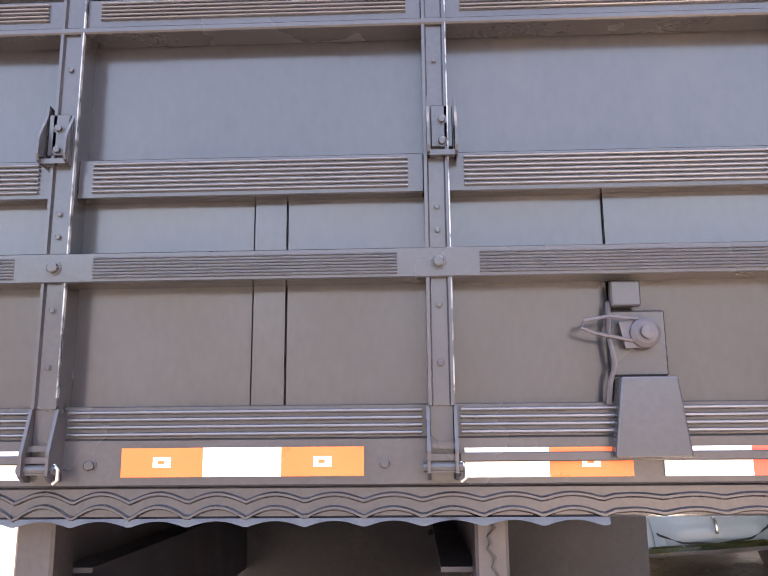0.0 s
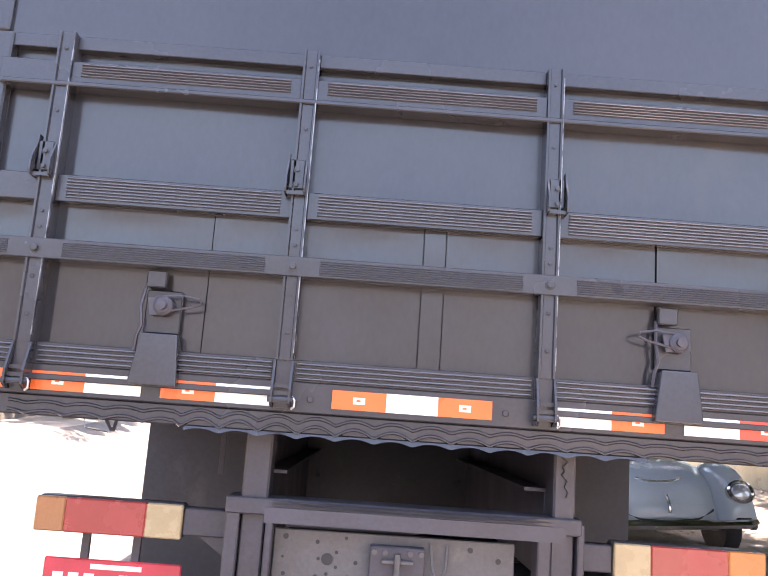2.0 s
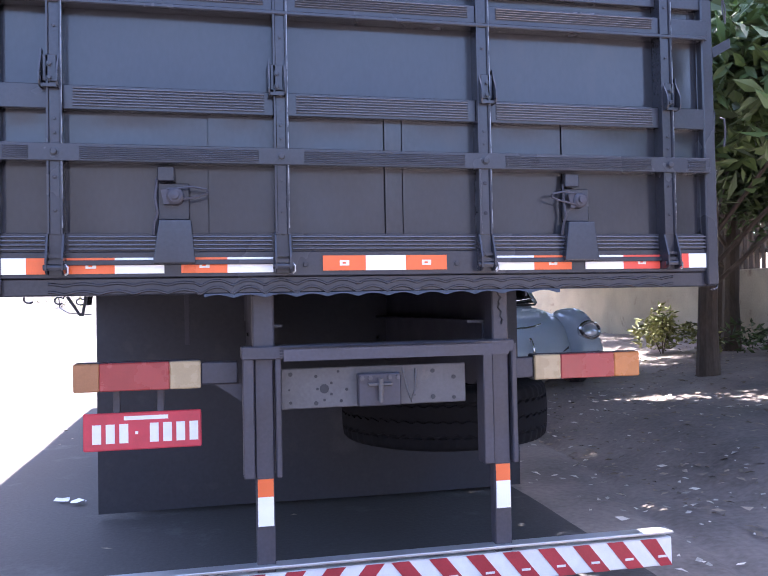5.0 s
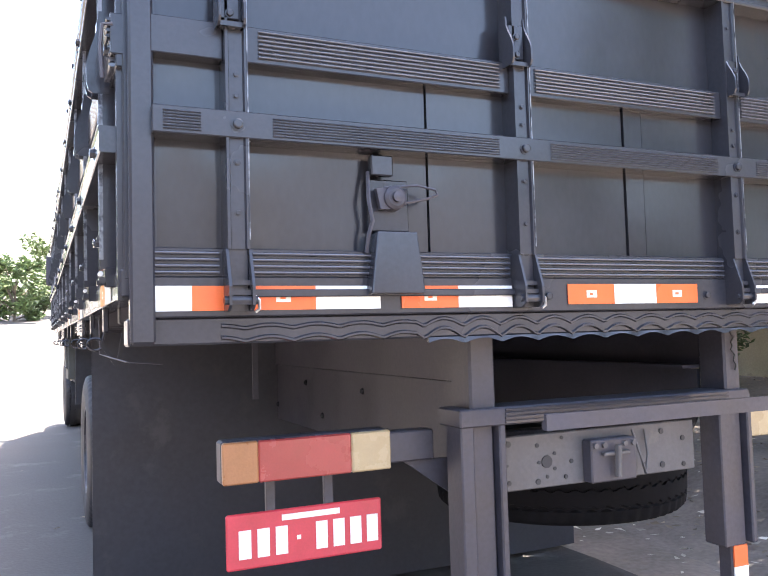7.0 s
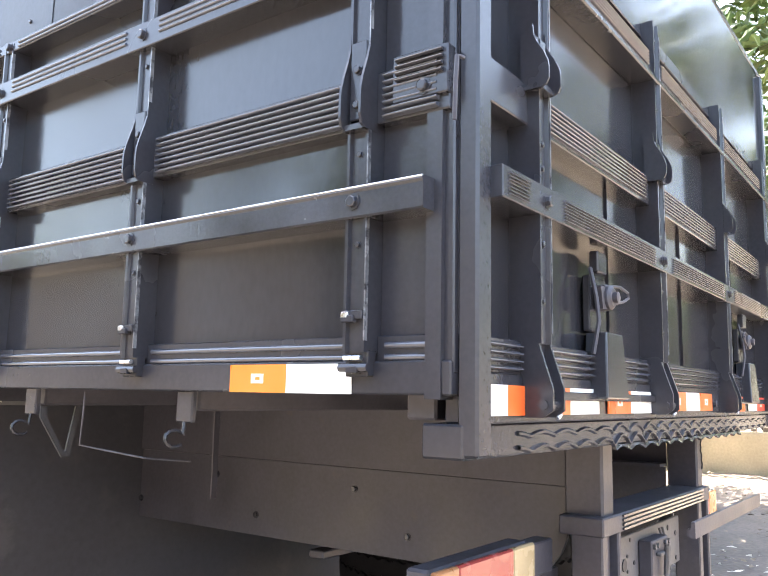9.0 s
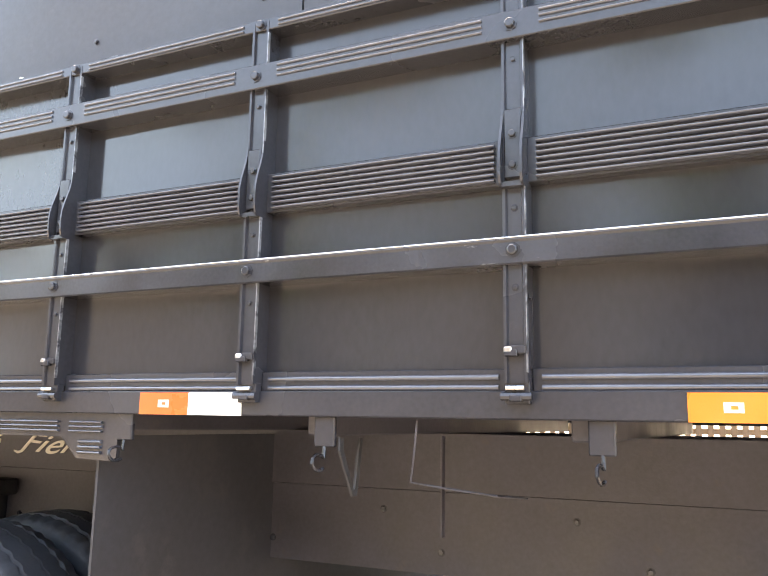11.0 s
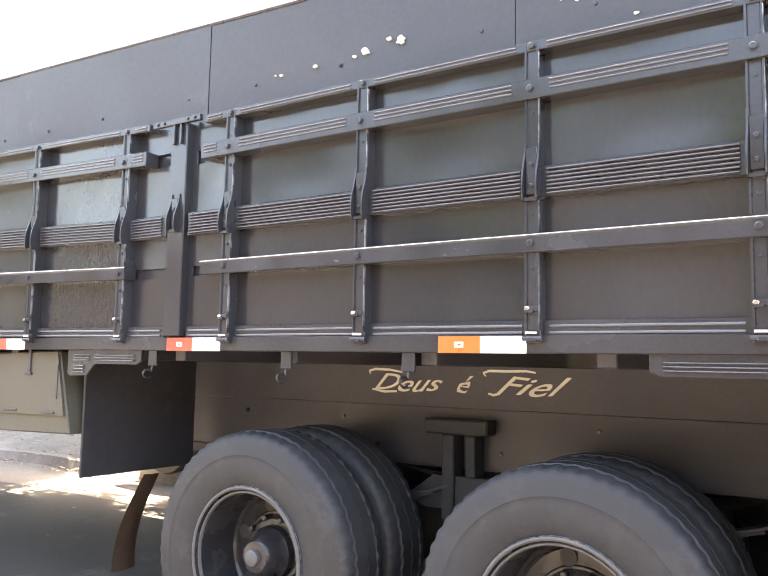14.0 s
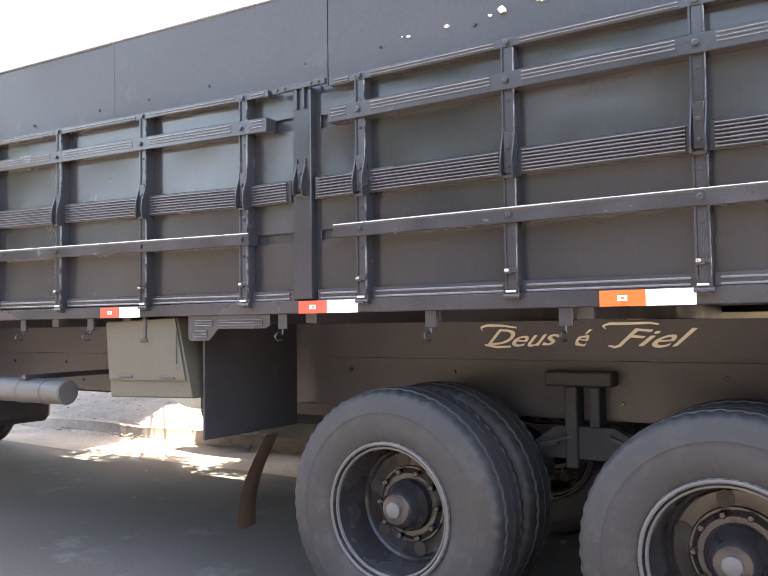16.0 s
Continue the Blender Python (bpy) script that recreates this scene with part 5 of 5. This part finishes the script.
tree(-15.5, 30.0, 7.5, 3.6, 6000, 12, "dark leafy tree across the road", 0.13, 0.25)
tree(-2.7, 45, 3.6, 2.2, 5000, 23, "sunlit round green tree far up the road", 0.16, 0.05)
tree(-0.6, 49, 4.2, 2.6, 5000, 24, "sunlit round green tree far up the road", 0.16, 0.05)
tree(-10, 60, 9, 5.5, 4500, 21, "distant green roadside tree", 0.25, 0.25)
tree(-20, 58, 8, 5.5, 4500, 22, "distant green roadside tree", 0.25, 0.25)


def shrub(x, y, r, h, n, seed, mat, label):
    rnd = random.Random(seed)
    bm = bmesh.new()
    c = [((rnd.gauss(0, 0.4) * r, rnd.gauss(0, 0.4) * r, h * rnd.uniform(0.2, 0.8)), r * rnd.uniform(0.25, 0.45)) for _ in range(9)]
    leaf_cloud(bm, c, n, 0.05, rnd)
    t = thing("shrub", label, "shrub", "shrubs by the road")
    t.location = (x, y, ground_z(x, y))
    part("foliage", bm, mat, t)
    st = bmesh.new()
    for p, q in c[:5]:
        tube(st, [(0, 0, -0.05), (p[0] * 0.5, p[1] * 0.5, p[2] * 0.6), p], 0.008, 5)
    part("stems", st, BARK, t)


shrub(5.4, 7.0, 0.55, 0.7, 900, 31, DRY, "low yellow-green shrub on the bank")
shrub(6.2, 5.6, 0.6, 0.8, 900, 32, LEAF, "low green shrub on the bank")
shrub(4.9, 10.5, 0.5, 0.6, 700, 33, DRY, "low yellow-green shrub on the bank")
for k in range(6):
    shrub(-7.5 - 1.2 * k, 34 + 2.2 * k, 1.6, 1.6, 900, 40 + k, DRY, "sunlit yellow-green bush at the roadside")

# low wall with a picket fence
wall = new("wall_east", mesh_of("wall_east", box(box(bmesh.new(), 7.4, 7.58, 3.2, 30, 0.2, 1.62, 0.02), 7.4, 7.58, -6, 3.196, 0.2, 0.98, 0.02), GARDEN))
tagged(wall, "low ochre plastered garden wall with a step", "wall", kind="structure")
fence = thing("picket_fence", "weathered brown picket fence on top of a low wall", "fence")
bmr = bmesh.new()
for z in (1.85, 2.65):
    box(bmr, 7.49, 7.53, 3.2, 30, z, z + 0.07, 0.004)
    box(bmr, 7.49, 7.53, -6, 3.196, z - 0.64, z - 0.57, 0.004)
part("fence_rail", bmr, SLAT, fence)
pk = prism(bmesh.new(), [(-0.035, 0), (0.035, 0), (0.035, 1.2), (0, 1.27), (-0.035, 1.2)], "x", -0.012, 0.012)
pm = mesh_of("picket", pk, SLAT)
for k in range(280):
    y = -5.9 + 0.128 * k
    p = new("picket", pm)
    p.parent = fence
    p.location = (7.475, y, 1.622 if y > 3.2 else 0.982)
    p.rotation_euler = (radians(random.uniform(-1.2, 1.2)), 0, 0)
pink = new("wall_west", mesh_of("wall_west", box(bmesh.new(), -34, -18.2, 41.8, 42.1, 0.5, 5.0, 0.02), PINK))
tagged(pink, "faded pink plastered wall across the road", "wall", kind="structure")


# walls mostly out of view, added to darken the reflections in the truck's paint
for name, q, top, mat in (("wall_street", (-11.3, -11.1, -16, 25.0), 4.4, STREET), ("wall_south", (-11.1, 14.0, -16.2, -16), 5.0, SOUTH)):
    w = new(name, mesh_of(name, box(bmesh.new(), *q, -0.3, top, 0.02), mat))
    tagged(w, "weathered plaster wall along the street, added for reflections", "wall", kind="structure")


# small old car on the bank, nose towards the truck's tail
def old_car(x, y):
    z0 = ground_z(x, y + 0.6)
    car = thing("old_car", "pale blue rounded old car parked beside the truck", "car")
    car.location, car.scale, car.rotation_euler = (x, y, z0), (1.05, 1, 0.9), (0, radians(-4), 0)
    # hull: rings along y
    def hull(rows, n=28):
        bm = bmesh.new()
        rings = []
        fine = []
        for i in range(len(rows) - 1):
            p0, p1, p2, p3 = (np.array(rows[min(max(i + k, 0), len(rows) - 1)]) for k in (-1, 0, 1, 2))
            for t in (0, 0.25, 0.5, 0.75):
                fine.append(0.5 * (2 * p1 + (p2 - p0) * t + (2 * p0 - 5 * p1 + 4 * p2 - p3) * t * t + (3 * p1 - p0 - 3 * p2 + p3) * t ** 3))
        for yy, w, zb, zt, p in fine + [rows[-1]]:
            ring = []
            for i in range(n + 1):
                a = math.pi * i / n
                c, s = math.cos(a), math.sin(a)
                ring.append(bm.verts.new((w * math.copysign(abs(c) ** p, c), yy, zb + (zt - zb) * abs(s) ** p)))
            rings.append(ring)
        for r0, r1 in zip(rings, rings[1:]):
            for i in range(n):
                bm.faces.new((r0[i], r0[i + 1], r1[i + 1], r1[i]))
        bm.faces.new(rings[0])
        bm.faces.new(rings[-1][::-1])
        return bm
    body = part("body", hull([(0.1, 0.3, 0.36, 0.46, 0.6), (0.14, 0.45, 0.33, 0.6, 0.6), (0.3, 0.55, 0.3, 0.77, 0.6), (0.6, 0.6, 0.28, 0.9, 0.58), (1.0, 0.64, 0.26, 0.98, 0.55), (1.3, 0.66, 0.26, 1.01, 0.5), (1.5, 0.66, 0.26, 1.2, 0.5), (1.8, 0.66, 0.26, 1.44, 0.45), (2.3, 0.66, 0.26, 1.5, 0.45), (2.9, 0.64, 0.28, 1.38, 0.5), (3.5, 0.5, 0.32, 1.02, 0.6), (3.9, 0.3, 0.38, 0.7, 0.7)]), CAR, car, smooth=True)
    bonnet = part("hood", hull([(0.055, 0.12, 0.44, 0.5, 0.75), (0.08, 0.3, 0.42, 0.6, 0.7), (0.16, 0.42, 0.42, 0.71, 0.7), (0.32, 0.53, 0.45, 0.82, 0.5), (0.6, 0.58, 0.5, 0.925, 0.45), (1.0, 0.6, 0.55, 0.99, 0.42), (1.24, 0.6, 0.6, 1.0, 0.42)]), CAR, car, smooth=True)
    part("hood_seam", tube(bmesh.new(), [(-0.47, 0.3, 0.6), (-0.4, 0.13, 0.5), (-0.25, 0.07, 0.43), (0, 0.05, 0.405), (0.25, 0.07, 0.43), (0.4, 0.13, 0.5), (0.47, 0.3, 0.6)], 0.01), RUBBER, car, smooth=True)
    part("hood_trim", tube(bmesh.new(), [(-0.2, 0.3, 0.8), (-0.1, 0.25, 0.775), (0.02, 0.245, 0.77), (0.12, 0.26, 0.78), (0.2, 0.3, 0.795)], 0.016), CHROME, bonnet, smooth=True)
    part("hood_handle", tube(bmesh.new(), [(0, 0.12, 0.655), (0, 0.07, 0.6), (0, 0.04, 0.53), (0, 0.05, 0.49)], 0.014), CHROME, bonnet, smooth=True)
    part("windscreen", prism(bmesh.new(), [(1.29, 1.03), (1.61, 1.37), (1.7, 1.36), (1.4, 1.03)], "x", -0.54, 0.54), GLASSY, body)
    part("cowl_seal", tube(bmesh.new(), [(-0.58, 1.34, 1.0), (-0.4, 1.25, 1.015), (0, 1.22, 1.025), (0.4, 1.25, 1.015), (0.58, 1.34, 1.0)], 0.014), RUBBER, body, smooth=True)
    for s in (-1, 1):
        part("windscreen_pillar", tube(bmesh.new(), [(s * 0.57, 1.29, 1.02), (s * 0.54, 1.6, 1.37)], 0.022), CAR, body, smooth=True)
    for s in (-0.32, 0.18):
        part("wiper", tube(bmesh.new(), [(s, 1.265, 1.03), (s + 0.05, 1.28, 1.06), (s + 0.36, 1.31, 1.09)], 0.007), CHROME, body)
    part("bumper", tube(bmesh.new(), [(-0.72, 0.06, 0.4), (-0.6, -0.1, 0.4), (0, -0.14, 0.4), (0.6, -0.1, 0.4), (0.72, 0.06, 0.4)], 0.045), CHROME, car, smooth=True)
    for s in (-1, 1):
        bm = hull([(-0.02, 0.06, 0.45, 0.5, 0.8), (0.02, 0.13, 0.36, 0.64, 0.8), (0.2, 0.17, 0.3, 0.88, 0.75), (0.5, 0.18, 0.3, 0.95, 0.7), (0.85, 0.17, 0.3, 0.86, 0.75), (1.15, 0.14, 0.28, 0.5, 0.8), (1.25, 0.1, 0.26, 0.36, 0.8)])
        for v in bm.verts:
            v.co.x += s * 0.6
        f = part("fender", bm, CAR, car, smooth=True)
        bm = lathe(bmesh.new(), [(0.03, 0.12), (-0.012, 0.118), (-0.03, 0.1), (-0.012, 0.085)], "y", (0, 0, 0), 20)
        bm.transform(Matrix.Translation((s * 0.61, 0.04, 0.69)) @ Matrix.Rotation(radians(-22), 4, "X"))
        part("lamp_ring", bm, CHROME, f, smooth=True)
        bm = lathe(bmesh.new(), [(-0.014, 0.082), (-0.03, 0.06), (-0.038, 0.0)], "y", (0, 0, 0), 20)
        bm.transform(Matrix.Translation((s * 0.61, 0.04, 0.69)) @ Matrix.Rotation(radians(-22), 4, "X"))
        part("headlamp", bm, HEADLAMP, f, smooth=True)
        for yy in (0.62, 3.0):
            bm = lathe(bmesh.new(), [(s * -0.07, 0.2), (s * -0.07, 0.3), (s * -0.04, 0.32), (s * 0.04, 0.32), (s * 0.07, 0.3), (s * 0.075, 0.2), (s * 0.05, 0.18), (s * 0.05, 0.0)], "x", (s * 0.66, yy, 0.32), 24)
            part("wheel", bm, RUBBER, car, smooth=True)
        bm = hull([(2.45, 0.08, 0.3, 0.4, 0.8), (2.7, 0.15, 0.28, 0.74, 0.8), (3.1, 0.17, 0.3, 0.84, 0.8), (3.5, 0.15, 0.32, 0.7, 0.8), (3.8, 0.08, 0.4, 0.5, 0.8)])
        for v in bm.verts:
            v.co.x += s * 0.6
        part("rear_fender", bm, CAR, car, smooth=True)
        part("side_window", prism(bmesh.new(), [(1.72, 1.05), (2.7, 1.05), (2.6, 1.34), (1.9, 1.36)], "x", s * 0.645, s * 0.655), GLASSY, body)


old_car(2.65, 4.85)


def far_car(x, y):
    """A white saloon parked far up the road."""
    car = thing("parked_car", "small white car parked far up the road", "car")
    car.location, car.rotation_euler = (x, y, ground_z(x, y)), (0, 0, radians(8))
    bm = prism(bmesh.new(), [(-1.9, 0.3), (1.9, 0.3), (1.95, 0.6), (1.8, 0.8), (0.9, 0.9), (0.4, 1.38), (-1.1, 1.4), (-1.7, 0.95), (-1.95, 0.85)], "x", -0.8, 0.8)
    bmesh.ops.bevel(bm, geom=list(bm.edges), offset=0.06, segments=2, affect="EDGES", profile=0.5)
    body = part("body", bm, PICKET, car, smooth=True)
    part("rear_window", prism(bmesh.new(), [(-1.13, 1.33), (-1.62, 1.0), (-1.66, 1.02), (-1.17, 1.36)], "x", -0.6, 0.6), GLASSY, body)
    for s in (-1, 1):
        part("side_window", prism(bmesh.new(), [(-1.3, 0.95), (0.75, 0.95), (0.35, 1.3), (-1.05, 1.32)], "x", s * 0.79, s * 0.806), GLASSY, body)
        part("tail_light", box(bmesh.new(), s * 0.62 - 0.12, s * 0.62 + 0.12, -1.97, -1.9, 0.62, 0.8, 0.02), LENS_RED, body)
        for yy in (-1.2, 1.2):
            part("wheel", lathe(bmesh.new(), [(-0.08, 0.2), (-0.08, 0.29), (0.08, 0.29), (0.08, 0.2)], "x", (s * 0.72, yy, 0.29), 18), RUBBER, car, smooth=True)


far_car(-5.7, 42)
pole = thing("utility_pole", "grey concrete utility pole by the road", "utility pole")
pole.location = (-8.6, 50, ground_z(-8.6, 50))
part("shaft", tube(bmesh.new(), [(0, 0, -0.2), (0, 0, 7.5)], [0.16, 0.1], 10), WALL, pole, smooth=True)
part("crossarm", box(bmesh.new(), -0.9, 0.9, -0.06, 0.06, 6.9, 7.02, 0.01), BARK, pole)
house = thing("house", "low pale house with a tiled roof far up the road", "house")
house.location = (-6.6, 64, ground_z(-6.6, 64))
part("wall", box(bmesh.new(), -3.0, 3.0, -3, 3, -0.2, 2.8, 0.02), WALL, house)
part("roof", prism(bmesh.new(), [(-3.4, 2.7), (3.4, 2.7), (0, 4.2)], "y", -3.4, 3.4), BARK, house)
part("window", box(bmesh.new(), -1.6, -0.5, -3.03, -2.99, 1.0, 2.0, 0.01), GLASSY, house)
part("door", box(bmesh.new(), 0.6, 1.5, -3.03, -2.99, 0.0, 2.05, 0.01), BARK, house)

# pale wooded hill on the horizon, with the haze put into its colour
bm = bmesh.new()
ridge = []
for i in range(61):
    x = -420 + 12 * i
    top = 58 + 22 * noise.noise(Vector((x * 0.006, 1.7, 0))) + 6 * noise.noise(Vector((x * 0.03, 4.1, 0))) + 1.0 * noise.noise(Vector((x * 0.12, 0, 2)))
    ridge.append([bm.verts.new((x, 420, 1.5)), bm.verts.new((x, 450, 2 + top * 0.6)), bm.verts.new((x, 490, 2 + top)), bm.verts.new((x, 560, 1.5))])
for r0, r1 in zip(ridge, ridge[1:]):
    for k in range(3):
        bm.faces.new((r0[k], r1[k], r1[k + 1], r0[k + 1]))
hill = new("backdrop", mesh_of("backdrop", bm, material("hazy_wooded_hill", (0.2, 0.24, 0.17), rough=0.95, vary=0.35, scale=0.04, fine=0.5, bump=0.0), True))
tagged(hill, "wooded hill on the far horizon, paled by painted haze", "hill", kind="structure")
